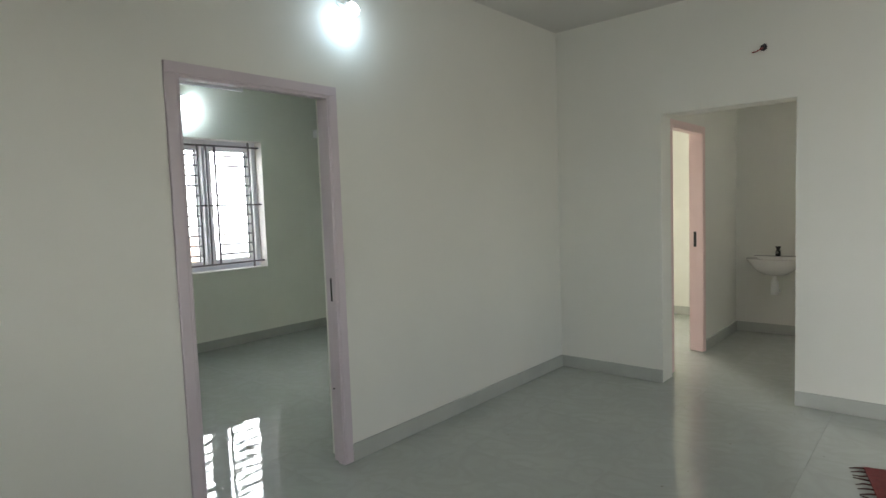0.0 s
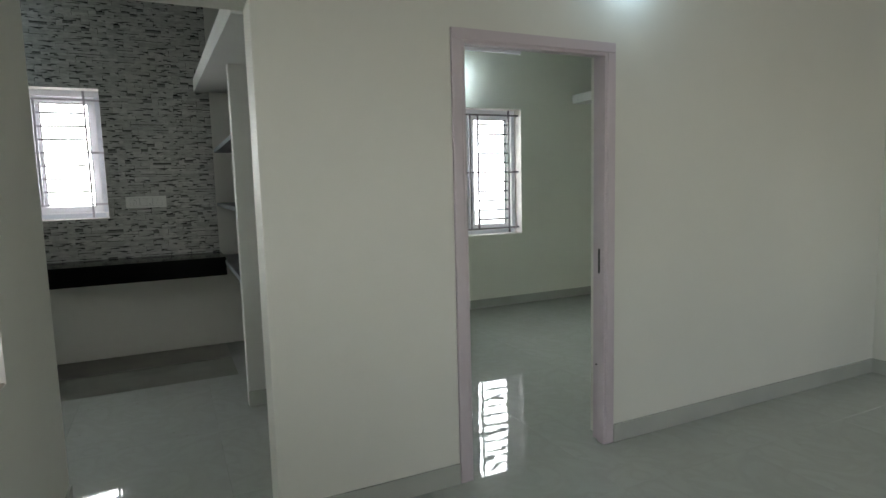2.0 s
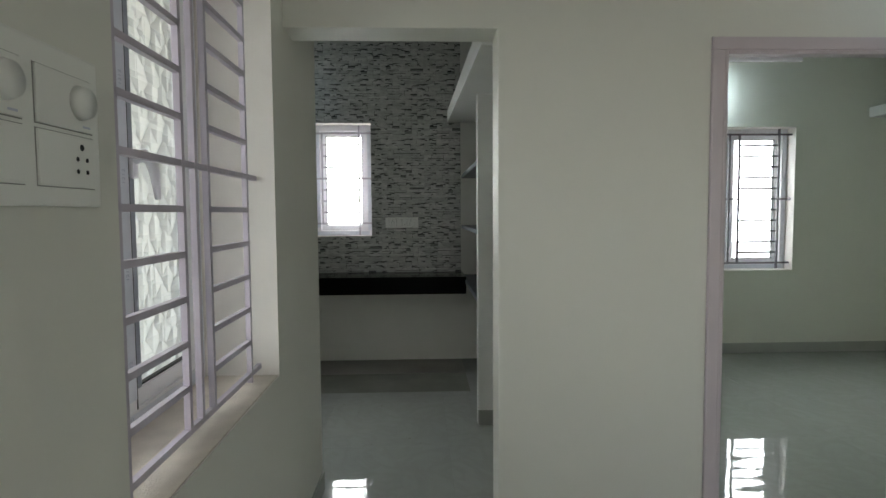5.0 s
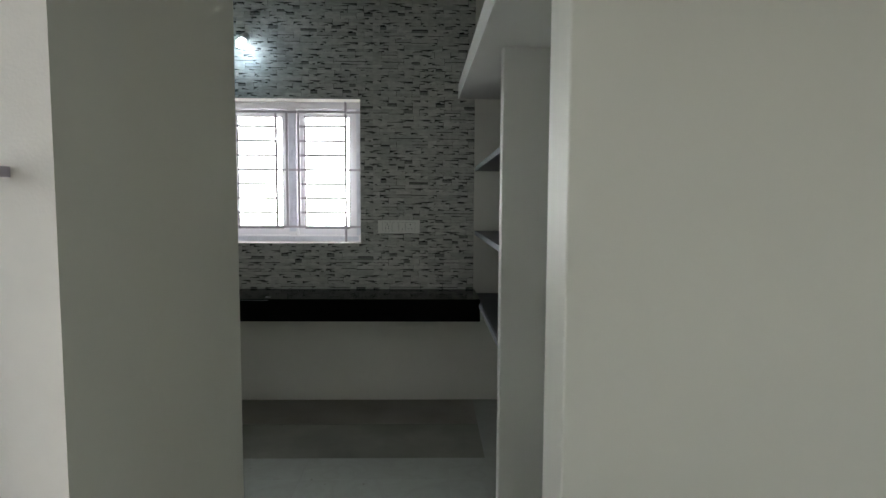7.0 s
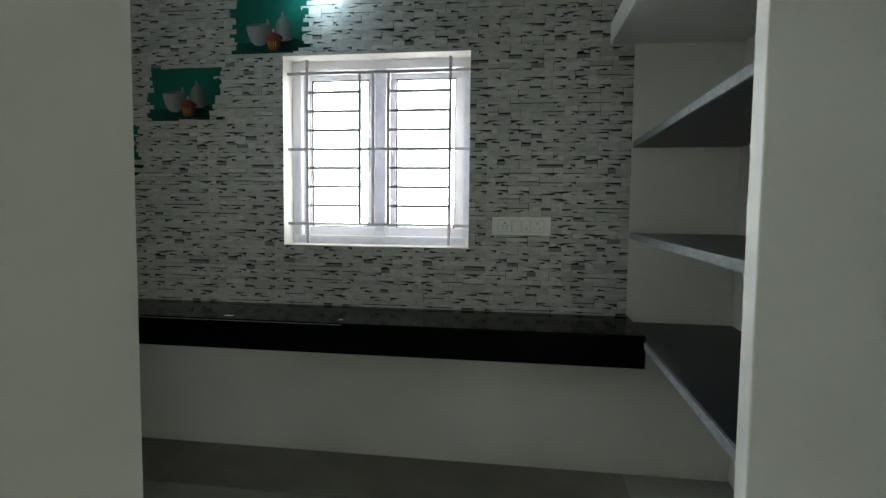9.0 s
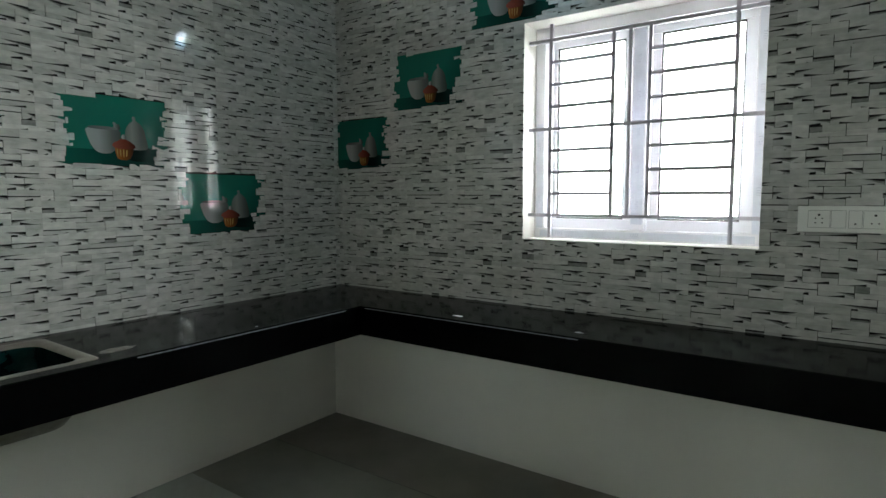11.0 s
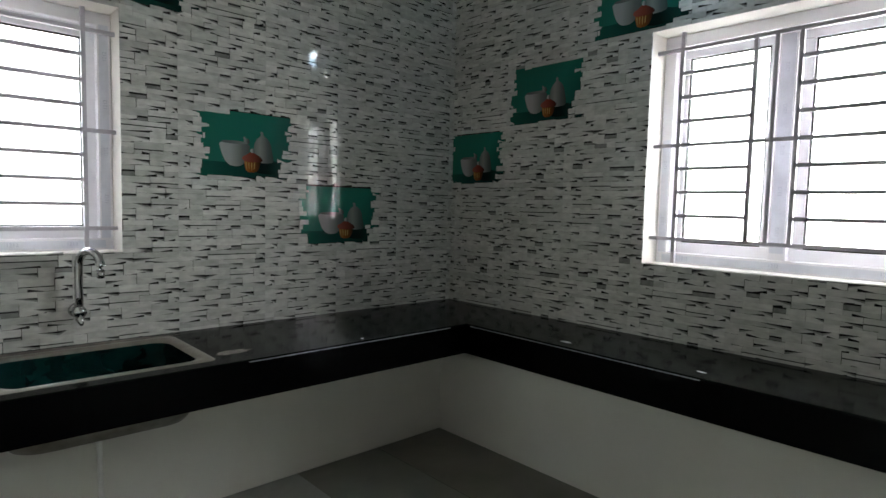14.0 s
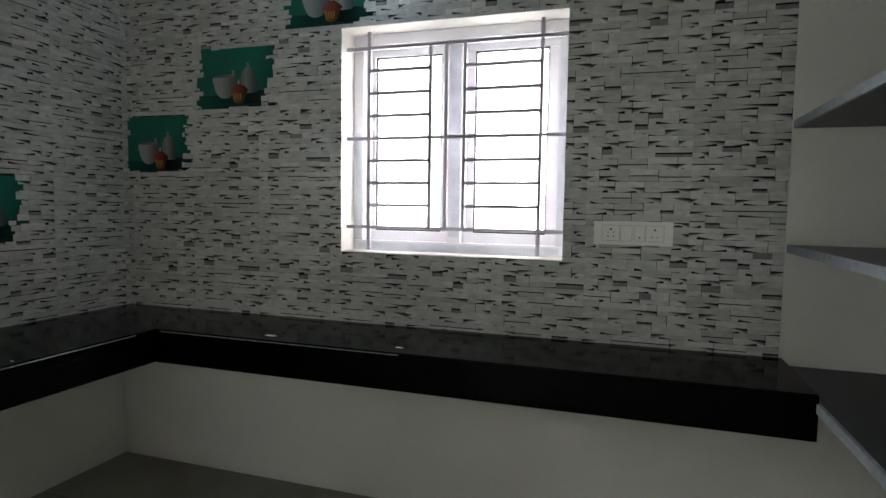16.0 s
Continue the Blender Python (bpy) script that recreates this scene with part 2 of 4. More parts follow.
# ---- mesh helpers ----
def mesh_ob(name, bm, material, smooth=False):
    me = bpy.data.meshes.new(name)
    bmesh.ops.recalc_face_normals(bm, faces=bm.faces)
    for f in bm.faces:
        f.smooth = smooth
    bm.to_mesh(me)
    bm.free()
    for m in (material if isinstance(material, (list, tuple)) else [material]):
        me.materials.append(m)
    return new(name, me)


def part(name, bm, material, parent, label="", smooth=False):
    """Links a bmesh, given in the parent's own coordinates, as one mesh under it."""
    ob = mesh_ob(name, bm, material, smooth)
    ob.parent = parent
    if label:
        tagged(ob, label)
    return ob


def empty(name, m, label, category, group="", kind=""):
    ob = new(name)
    ob.matrix_world = m
    return tagged(ob, label, category, group, kind)


def box(x0, x1, y0, y1, z0, z1, bevel=0.0, bm=None, seg=2):
    bm2 = bmesh.new()
    bmesh.ops.create_cube(bm2, size=1)
    for v in bm2.verts:
        v.co = Vector((x0 + (v.co.x + 0.5) * (x1 - x0), y0 + (v.co.y + 0.5) * (y1 - y0), z0 + (v.co.z + 0.5) * (z1 - z0)))
    if bevel:
        bmesh.ops.bevel(bm2, geom=bm2.edges[:], offset=bevel, segments=seg, affect="EDGES", profile=0.6)
    return join(bm, bm2)


def join(bm, bm2):
    if bm is None:
        return bm2
    me = bpy.data.meshes.new("tmp")
    bm2.to_mesh(me)
    bm2.free()
    bm.from_mesh(me)
    bpy.data.meshes.remove(me)
    return bm


def tube(points, r, segs=10, bm=None, closed_ends=True, phase=0.0):
    """A round bar swept along a polyline."""
    bm2 = bmesh.new()
    pts = [Vector(p) for p in points]
    rings = []
    up = Vector((0, 0, 1))
    for i, p in enumerate(pts):
        d = (pts[min(i + 1, len(pts) - 1)] - pts[max(i - 1, 0)]).normalized()
        a = d.cross(up)
        a = a.normalized() if a.length > 1e-3 else Vector((1, 0, 0))
        b = d.cross(a).normalized()
        rr = r[i] if isinstance(r, (list, tuple)) else r
        rings.append([bm2.verts.new(p + rr * (math.cos(t) * a + math.sin(t) * b)) for t in (phase + 2 * math.pi * k / segs for k in range(segs))])
    for r0, r1 in zip(rings, rings[1:]):
        for k in range(segs):
            bm2.faces.new((r0[k], r0[(k + 1) % segs], r1[(k + 1) % segs], r1[k]))
    if closed_ends:
        bm2.faces.new(rings[0])
        bm2.faces.new(rings[-1][::-1])
    return join(bm, bm2)


def lathe(profile, segs=24, bm=None, centre=(0, 0, 0), sx=1.0, sy=1.0):
    """A turned shape about the z axis from (radius, height) pairs."""
    bm2 = bmesh.new()
    rings = []
    for r, z in profile:
        rings.append([bm2.verts.new((centre[0] + sx * r * math.cos(2 * math.pi * k / segs), centre[1] + sy * r * math.sin(2 * math.pi * k / segs), centre[2] + z)) for k in range(segs)])
    for r0, r1 in zip(rings, rings[1:]):
        for k in range(segs):
            bm2.faces.new((r0[k], r0[(k + 1) % segs], r1[(k + 1) % segs], r1[k]))
    for ring in (rings[0], rings[-1]):
        bm2.faces.new(ring)
    return join(bm, bm2)


def prism(outline, y0, y1, bm=None):
    """A flat shape of (x, z) pairs with thickness along y."""
    bm2 = bmesh.new()
    a = [bm2.verts.new((x, y0, z)) for x, z in outline]
    b = [bm2.verts.new((x, y1, z)) for x, z in outline]
    bm2.faces.new(a)
    bm2.faces.new(b[::-1])
    for i in range(len(a)):
        j = (i + 1) % len(a)
        bm2.faces.new((a[i], b[i], b[j], a[j]))
    return join(bm, bm2)


def wall(name, axis, p0, p1, u0, u1, z0, z1, holes, material, label, inner=None):
    """A wall of real thickness between the planes axis = p0 and axis = p1, with openings (u0, u1, z0, z1) through it.
    material: (face at p0, face at p1, reveals)."""
    us = sorted({u0, u1, *[v for h in holes for v in h[:2] if u0 < v < u1]})
    zs = sorted({z0, z1, *[v for h in holes for v in h[2:] if z0 < v < z1]})
    solid = lambda a, b: u0 < a < u1 and z0 < b < z1 and not any(h[0] < a < h[1] and h[2] < b < h[3] for h in holes)
    bm = bmesh.new()
    pt = (lambda p, u, z: (p, u, z)) if axis == "x" else (lambda p, u, z: (u, p, z))

    def quad(c, idx):
        f = bm.faces.new([bm.verts.new(v) for v in c])
        f.material_index = idx
    big = 1e-4
    for a, b in zip(us, us[1:]):
        for c, d in zip(zs, zs[1:]):
            mu, mz = (a + b) / 2, (c + d) / 2
            if not solid(mu, mz):
                continue
            quad((pt(p0, a, c), pt(p0, b, c), pt(p0, b, d), pt(p0, a, d)), 0)
            quad((pt(p1, a, c), pt(p1, a, d), pt(p1, b, d), pt(p1, b, c)), 1)
            for near, e in ((solid(a - big, mz), a), (solid(b + big, mz), b)):
                if not near:
                    quad((pt(p0, e, c), pt(p0, e, d), pt(p1, e, d), pt(p1, e, c)), 2)
            for near, e in ((solid(mu, c - big), c), (solid(mu, d + big), d)):
                if not near:
                    quad((pt(p0, a, e), pt(p0, b, e), pt(p1, b, e), pt(p1, a, e)), 2)
    bmesh.ops.remove_doubles(bm, verts=bm.verts, dist=1e-5)
    ob = mesh_ob(name, bm, list(material))
    if inner is None:
        mod = ob.modifiers.new("arris", "BEVEL")
        mod.width, mod.segments, mod.limit_method = 0.004, 2, "ANGLE"
    return tagged(ob, label, "wall", kind="structure")


def slab(name, x0, x1, y0, y1, z0, z1, material, label, category, kind="structure", bevel=0.0):
    return tagged(mesh_ob(name, box(x0, x1, y0, y1, z0, z1, bevel), material), label, category, kind=kind)


# ---- plan ----
XW, XWB = -1.64, -1.82      # hall wall with the bedroom door and the kitchen opening
YL = 0.18                   # hall wall with the grilled window
YE = 5.16                   # hall end wall
XE = -2.25                  # kitchen wall beside the sink
XB = -5.0                   # outer wall of kitchen and bedroom
YS = -2.2                   # kitchen wall with the sink
TOP = 3.10
WIN_K = (-0.862, 0.222, 1.2, 2.283)
WIN_S = (-3.08, -2.37, 1.223, 2.235)
WIN_B = (3.17, 4.39, 0.83, 2.24)
FRONT = (1.8, 3.2, -1, 2.3)    # front entrance, standing open
WIN_H = (-1.470, -0.39, 0.832, 2.30)

hall_door_holes = [(YL, 1.005, -1, 2.13), (1.845, 2.77, -1, 2.10)]
wall("wall_bedroom_side", "x", XWB, XW, YL, YE + 0.2, 0, TOP, hall_door_holes, (M_BED, M_HALL, M_HALL), "cream painted wall with a door frame and an open doorway")
wall("wall_hall_end", "y", YE, YE + 0.2, XW, 3.5, 0, TOP, [(-0.754, 0.135, -1, 2.065)], (M_HALL, M_HALL, M_HALL), "cream painted end wall with an open doorway")
wall("wall_hall_window", "y", YL - 0.34, YL, XE + 0.23, 3.5, 0, TOP, [WIN_H, FRONT], (M_OUTWALL, M_HALL, M_REVEAL), "cream painted wall with a grilled window and the entrance", 0)
# the opening here is out of view, added for the fill lamp
wall("wall_hall_front", "x", 3.5, 3.73, YL - 0.23, YE + 0.2, 0, TOP, [(3.4, 4.8, 0.9, 2.3)], (M_HALL, M_OUTWALL, M_REVEAL), "plain cream wall with an added opening for fill light")
wall("wall_kitchen_east", "x", XE, XE + 0.23, YS, YL, 0, TOP, [], (M_KITCHEN, M_OUTWALL, M_HALL), "white painted kitchen side wall", 0)
for v in bpy.data.objects["wall_kitchen_east"].data.vertices:      # the wall runs a little out of square
    if v.co.x < XE + 0.01:
        v.co.x = XE - 0.033 * (v.co.y + 1.556)
wall("wall_kitchen_sink", "y", YS - 0.23, YS, XB - 0.23, XE + 0.23, 0, TOP, [WIN_S], (M_OUTWALL, M_KITCHEN, M_REVEAL), "kitchen wall behind the sink with a window")
wall("wall_kitchen_back", "x", XB - 0.23, XB, YS, 1.70, 0, TOP, [WIN_K], (M_OUTWALL, M_KITCHEN, M_REVEAL), "kitchen outer wall with a two-sash window")
wall("wall_bedroom_back", "x", XB - 0.23, XB, 1.70, 6.2, 0, TOP, [WIN_B], (M_OUTWALL, M_BED, M_REVEAL), "pale green bedroom wall with a grilled window")
wall("wall_kitchen_north", "y", 1.62, 1.70, XB, XWB, 0, TOP, [], (M_KITCHEN, M_BED, M_KITCHEN), "white partition between kitchen and bedroom")
wall("wall_bedroom_north", "y", 5.75, 5.87, XB, XWB, 0, TOP, [], (M_BED, M_BED, M_BED), "pale green bedroom side wall")

slab("ceiling", XB - 0.23, 3.73, YS - 0.23, 9.0, TOP, TOP + 0.15, M_CEIL2, "white painted flat ceiling, darkened to cut fill light", "ceiling")
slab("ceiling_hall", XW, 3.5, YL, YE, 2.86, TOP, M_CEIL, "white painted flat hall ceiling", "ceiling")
slab("floor", XB - 0.23, 3.73, YS - 0.23, 9.0, -0.2, -0.0125, M_TILE, "pale grey glossy tiled floor", "floor")

# passage behind the end wall, and the bright room beside it
PX = -0.80
wall("wall_passage_side", "x", PX - 0.12, PX, YE + 0.2, 7.40, 0, TOP, [(5.45, 6.335, -1, 2.07)], (M_KITCHEN, M_HALL, M_HALL), "cream passage wall with a pink door frame")
wall("wall_passage_end", "y", 7.40, 7.6, PX - 0.15, 1.6, 0, TOP, [], (M_HALL, M_HALL, M_HALL), "cream passage end wall behind a wash basin")
wall("wall_passage_east", "x", 1.45, 1.6, YE + 0.2, 7.40, 0, TOP, [], (M_HALL, M_HALL, M_HALL), "plain cream passage wall")
wall("wall_far_room_back", "y", 8.0, 8.2, -4.6, PX - 0.15, 0, TOP, [(-3.8, -2.2, 0.9, 2.3)], (M_KITCHEN, M_OUTWALL, M_REVEAL), "white wall of the far room with a window")
wall("wall_far_room_west", "x", -4.6, -4.45, 5.87, 8.0, 0, TOP, [], (M_KITCHEN, M_KITCHEN, M_KITCHEN), "white wall of the far room")
wall("wall_far_room_east", "x", PX - 0.15, PX, 7.6, 8.0, 0, TOP, [], (M_KITCHEN, M_KITCHEN, M_KITCHEN), "white wall of the far room")


# ---- skirting ----
def skirting(x0, y0, x1, y1, side, h=0.1, t=0.012):
    """A tile skirting from (x0, y0) to (x1, y1); side: +1 or -1, the way it stands out from the wall."""
    if abs(x1 - x0) < 1e-6:
        b = box(min(x0, x0 + side * t), max(x0, x0 + side * t), y0, y1, 0.001, h, 0.002)
    else:
        b = box(x0, x1, min(y0, y0 + side * t), max(y0, y0 + side * t), 0.001, h, 0.002)
    return tagged(mesh_ob("baseboard", b, M_SKIRT), "grey glossy tile skirting along the wall", "baseboard", kind="structure")


skirting(XW, 1.008, XW, 1.842, 1)
skirting(XW, 2.773, XW, YE - 0.013, 1)
skirting(XW, YE, -0.757, YE, -1)
skirting(0.138, YE, 3.49, YE, -1)
skirting(-2.299, YL, FRONT[0], YL, 1)
skirting(FRONT[1], YL, 3.49, YL, 1)
skirting(XB, 1.71, XB, 5.74, 1)
skirting(XB + 0.013, 5.75, XWB, 5.75, -1)
skirting(PX, 6.337, PX, 7.386, 1)
skirting(PX + 0.001, 7.40, 1.44, 7.40, -1)
skirting(-4.44, 8.0, PX - 0.16, 8.0, -1)
skirting(XWB, 1.01, XWB, 1.61, -1)


# ---- windows with grilles ----
def print_mesh():
    """The number printed over and over on the protective film."""
    cu = bpy.data.curves.new("film_print", "FONT")
    cu.body, cu.size, cu.extrude, cu.resolution_u = "1212", 0.021, 0.0002, 2
    ob = new("film_print", cu)
    me = bpy.data.meshes.new_from_object(ob)
    bpy.data.objects.remove(ob)
    bpy.data.curves.remove(cu)
    me.materials.clear()
    me.materials.append(M_PRINT)
    return me


PRINT = print_mesh()


def film_print(win, at_, turn):
    """One printed number on the film; turn: degrees anticlockwise seen from inside."""
    ob = new("film_print", PRINT)
    ob.parent = win
    ob.matrix_local = Matrix.Translation(at_) @ Matrix.Rotation(radians(-turn), 4, "Y") @ Matrix.Rotation(radians(90), 4, "X")
    return ob


def window(name, origin, rz, w, h, cells, label, sashes=2, frost=False, inset=0.13, grille_in=0.055, tops=0.125, top_gap=0.09, bar_mat=M_BAR, handles=False, r=0.0088, d=0.095, deep=0.042):
    """A uPVC window with a painted steel grille. Local x runs to the right seen from inside, y outwards, z up."""
    win = empty(name, pose(*origin, 0, 0, rz), label, "window", kind="structure")
    f = 0.055
    y0, y1 = inset, inset + d
    for nm, b in (("window_frame", (0.002, w - 0.002, y0, y1, 0.002, f)), ("window_frame", (0.002, w - 0.002, y0, y1, h - f, h - 0.002)),
                  ("window_frame", (0.002, f, y0, y1, f, h - f)), ("window_frame", (w - f, w - 0.002, y0, y1, f, h - f))):
        part(nm, box(*b, 0.003), M_UPVC, win)
    mids = [w / 2] if sashes == 2 else []
    for mx in mids:
        part("mullion", box(mx - 0.035, mx + 0.035, y0 - 0.004, y1, f, h - f, 0.003), M_UPVC, win)
        part("protective_film", box(mx - 0.027, mx + 0.027, y0 - 0.0055, y0 - 0.0045, f + 0.03, h - f - 0.03), M_FILM, win, "bluish protective film on the mullion")
        for k in range(5):
            zz = f + 0.1 + k * (h - 2 * f - 0.2) / 4.5
            film_print(win, (mx + 0.006, y0 - 0.0062, zz), 90)
    part("protective_film", box(f * 0.6, w - f * 0.6, y0 - 0.0015, y0 - 0.0005, 0.012, f - 0.01), M_FILM, win, "bluish protective film on the frame")
    part("protective_film", box(w - f + 0.008, w - 0.012, y0 - 0.0015, y0 - 0.0005, f, h * 0.95), M_FILM, win, "bluish protective film on the frame")
    part("protective_film", box(0.012, f - 0.008, y0 - 0.0015, y0 - 0.0005, f, h * 0.55), M_FILM, win, "bluish protective film on the frame")
    for k in range(3):
        xx = 0.12 + k * (w - 0.3) / 2
        film_print(win, (xx, y0 - 0.0022, 0.024), 0)
    for k in range(4):
        film_print(win, (w - 0.02, y0 - 0.0022, h * (0.2 + 0.2 * k)), 90)
        if k < 2:
            film_print(win, (0.035, y0 - 0.0022, h * (0.17 + 0.25 * k)), 90)
    spans = [(f, w / 2 - 0.035), (w / 2 + 0.035, w - f)] if sashes == 2 else [(f, w - f)]
    s = 0.05
    for a, b in spans:
        sash = part("sash", box(a - 0.004, b + 0.004, y0 + deep, y1 - 0.006, f - 0.004, f + s, 0.004), M_UPVC, win)
        for bb in ((a - 0.004, b + 0.004, h - f - s, h - f + 0.004), (a - 0.004, a + s, f + s, h - f - s), (b - s, b + 0.004, f + s, h - f - s)):
            part("sash_rail", box(bb[0], bb[1], y0 + deep, y1 - 0.006, bb[2], bb[3], 0.004), M_UPVC, win)
        g = None
        for bb in ((a + s, b - s, f + s, f + s + 0.006), (a + s, b - s, h - f - s - 0.006, h - f - s), (a + s, a + s + 0.006, f + s + 0.006, h - f - s - 0.006), (b - s - 0.006, b - s, f + s + 0.006, h - f - s - 0.006)):
            g = box(bb[0], bb[1], y0 + deep + 0.006, y0 + deep + 0.026, bb[2], bb[3], 0, g)
        part("gasket", g, M_GASKET, win, "thin black rubber gasket")
        pane = part("pane", box(a + s + 0.001, b - s - 0.001, y0 + deep + 0.020, y0 + deep + 0.024, f + s + 0.001, h - f - s - 0.001), M_FROST if frost else M_GLASS, win)
        pane.visible_shadow = False
        if handles:
            if a < w / 2:
                continue
            hx = a + 0.022
            part("protective_film", box(a + 0.004, a + s - 0.006, y0 + 0.0062, y0 + 0.0072, f + s, h - f - s), M_FILMDARK, win, "blue-grey protective film on the sash")
            part("gasket", box(a - 0.008, a - 0.0035, y0 - 0.0052, y0 + 0.01, f, h - f), M_GASKET, win, "thin black rubber gasket")
            hb = part("handle", box(hx - 0.014, hx + 0.014, y0 - 0.012, y0 + 0.008, h * 0.5 - 0.045, h * 0.5 + 0.035, 0.004), M_UPVC, win, "white curved casement handle")
            hz0 = h * 0.5 + 0.012
            part("lever", tube([(hx, y0 - 0.010, hz0), (hx - 0.002, y0 - 0.036, hz0 + 0.004), (hx - 0.004, y0 - 0.056, hz0 - 0.012), (hx - 0.005, y0 - 0.064, hz0 - 0.05), (hx - 0.005, y0 - 0.070, hz0 - 0.115)], [0.019, 0.018, 0.017, 0.013, 0.008], 12), M_UPVC, hb, smooth=True)
    part("window_sill", box(0.001, w - 0.001, 0.004, inset - 0.001, 0.0005, 0.004), M_SILL if frost else M_REVEAL, win, "dusty plastered sill")
    # grille: square bars, long ones let into the reveals
    gy = grille_in
    zb, zt = tops, h - top_gap

    def bar(p, q):
        part("grille_bar", tube([p, q], r * 1.3, 4, None, True, math.pi / 4), bar_mat, win)
    if sashes == 2:
        verts = [0.115 * w, 0.405 * w, 0.563 * w, 0.89 * w]
        panels = [(verts[0], verts[1]), (verts[2], verts[3])]
        extra = [0.48 * w]
    else:
        verts = [0.13 * w, 0.83 * w]
        panels = [(verts[0], verts[1])]
        extra = []
    for i, v in enumerate(verts):
        ends = i in (0, len(verts) - 1)
        bar((v, gy, 0.012 if ends else zb), (v, gy, h - 0.012 if ends else zt))
    for v in extra:
        bar((v, gy, zb), (v, gy, zt))
    for k in range(cells + 1):
        z = zb + k * (zt - zb) / cells
        if k in (0, cells // 2, cells):
            bar((0.004, gy + 0.001, z), (w - 0.004, gy + 0.001, z))
        else:
            for a, b in panels:
                bar((a, gy, z), (b, gy, z))
    return win


window("window_1", (XB, WIN_K[0], WIN_K[2]), 90, WIN_K[1] - WIN_K[0], WIN_K[3] - WIN_K[2], 8, "white uPVC kitchen window behind a grey steel grille", 2, bar_mat=M_BARDARK)
window("window_2", (WIN_S[1], YS, WIN_S[2]), 180, WIN_S[1] - WIN_S[0], WIN_S[3] - WIN_S[2], 8, "white single-sash window above the sink with a grille", 1, tops=0.10, top_gap=0.10, bar_mat=M_BARDARK)
window("window_3", (XB, WIN_B[0], WIN_B[2]), 90, WIN_B[1] - WIN_B[0], WIN_B[3] - WIN_B[2], 12, "white bedroom window behind a dark steel grille", 2, bar_mat=M_BARBLACK, tops=0.07, top_gap=0.066, r=0.0095)
window("window_4", (WIN_H[1], YL, WIN_H[2]), 180, WIN_H[1] - WIN_H[0], WIN_H[3] - WIN_H[2], 12, "white hall window with frosted glass and lilac grille", 2, frost=True, grille_in=0.07, inset=0.265, handles=True, r=0.0088, tops=0.04, top_gap=0.076, d=0.06, deep=0.008)


# ---- door frames ----
def door_frame(name, m, w, h, depth, material, label, proud=0.012):
    """A timber frame round an opening: local x across, y through the wall (0 = front), z up; outer size w by h."""
    fr = empty(name, m, label, "door frame", kind="structure")
    t = 0.05
    for nm, x0, x1 in (("jamb", 0, t), ("jamb", w - t, w)):
        part(nm, box(x0, x1, -proud, depth, 0.001, h - t, 0.005), material, fr)
        xi = (t, t + 0.016) if x0 == 0 else (w - t - 0.016, w - t)
        part("door_stop", box(xi[0], xi[1], -proud + 0.004, depth * 0.45, 0.001, h - t, 0.004), material, fr)
    part("head", box(0, w, -proud, depth, h - t, h, 0.005), material, fr)
    part("door_stop", box(t + 0.016, w - t - 0.016, -proud + 0.004, depth * 0.45, h - t - 0.016, h - t, 0.003), material, fr)
    return fr


bd = door_frame("door_1", pose(XW, 1.845, 0, 0, 0, 90), 0.925, 2.10, 0.10, M_FRAME, "lilac painted timber bedroom door frame, door open")
part("strike_plate", box(0.925 - 0.0675, 0.925 - 0.066, 0.026, 0.040, 0.93, 1.06), M_SLOT, bd, "black metal strike plate")
part("door_bolt_hole", lathe([(0.006, 0), (0.006, 0.004)], 10, None, (0.925 - 0.0675, 0.05, 0.43)), M_SLOT, bd)
part("white_lath", box(0.052, 0.42, 0.08, 0.099, 2.1 - 0.05 - 0.02, 2.1 - 0.05), M_UPVC, bd, "short white lath under the head")
pd = door_frame("door_2", pose(PX, 5.45, 0, 0, 0, 90), 0.885, 2.07, 0.12, M_PINK, "pink painted timber door frame in the passage")
part("strike_plate", box(0.885 - 0.0675, 0.885 - 0.066, 0.05, 0.075, 0.98, 1.12), M_SLOT, pd, "black metal strike plate")

# ---- kitchen: granite counter ----
CT, CB = 0.852, 0.697
counter = empty("kitchen_counter", pose(0, 0, 0), "L-shaped black granite kitchen counter with a deep front edge", "counter")
SX0, SX1, SY0, SY1 = -3.245, -2.575, -2.11, -1.63
def plate(xs, ys, keep, z0, z1):
    """One flat slab from the cells of a grid for which keep(x, y) holds."""
    bm = bmesh.new()
    cell = lambda i, j: 0 <= i < len(xs) - 1 and 0 <= j < len(ys) - 1 and keep((xs[i] + xs[i + 1]) / 2, (ys[j] + ys[j + 1]) / 2)
    quad = lambda c: bm.faces.new([bm.verts.new(v) for v in c])
    for i in range(len(xs) - 1):
        for j in range(len(ys) - 1):
            if not cell(i, j):
                continue
            a, b, c, d = xs[i], xs[i + 1], ys[j], ys[j + 1]
            quad(((a, c, z1), (b, c, z1), (b, d, z1), (a, d, z1)))
            quad(((a, c, z0), (a, d, z0), (b, d, z0), (b, c, z0)))
            for on, p, q in ((cell(i - 1, j), (a, c), (a, d)), (cell(i + 1, j), (b, c), (b, d)), (cell(i, j - 1), (a, c), (b, c)), (cell(i, j + 1), (a, d), (b, d))):
                if not on:
                    quad(((*p, z0), (*q, z0), (*q, z1), (*p, z1)))
    bmesh.ops.remove_doubles(bm, verts=bm.verts, dist=1e-5)
    return bm


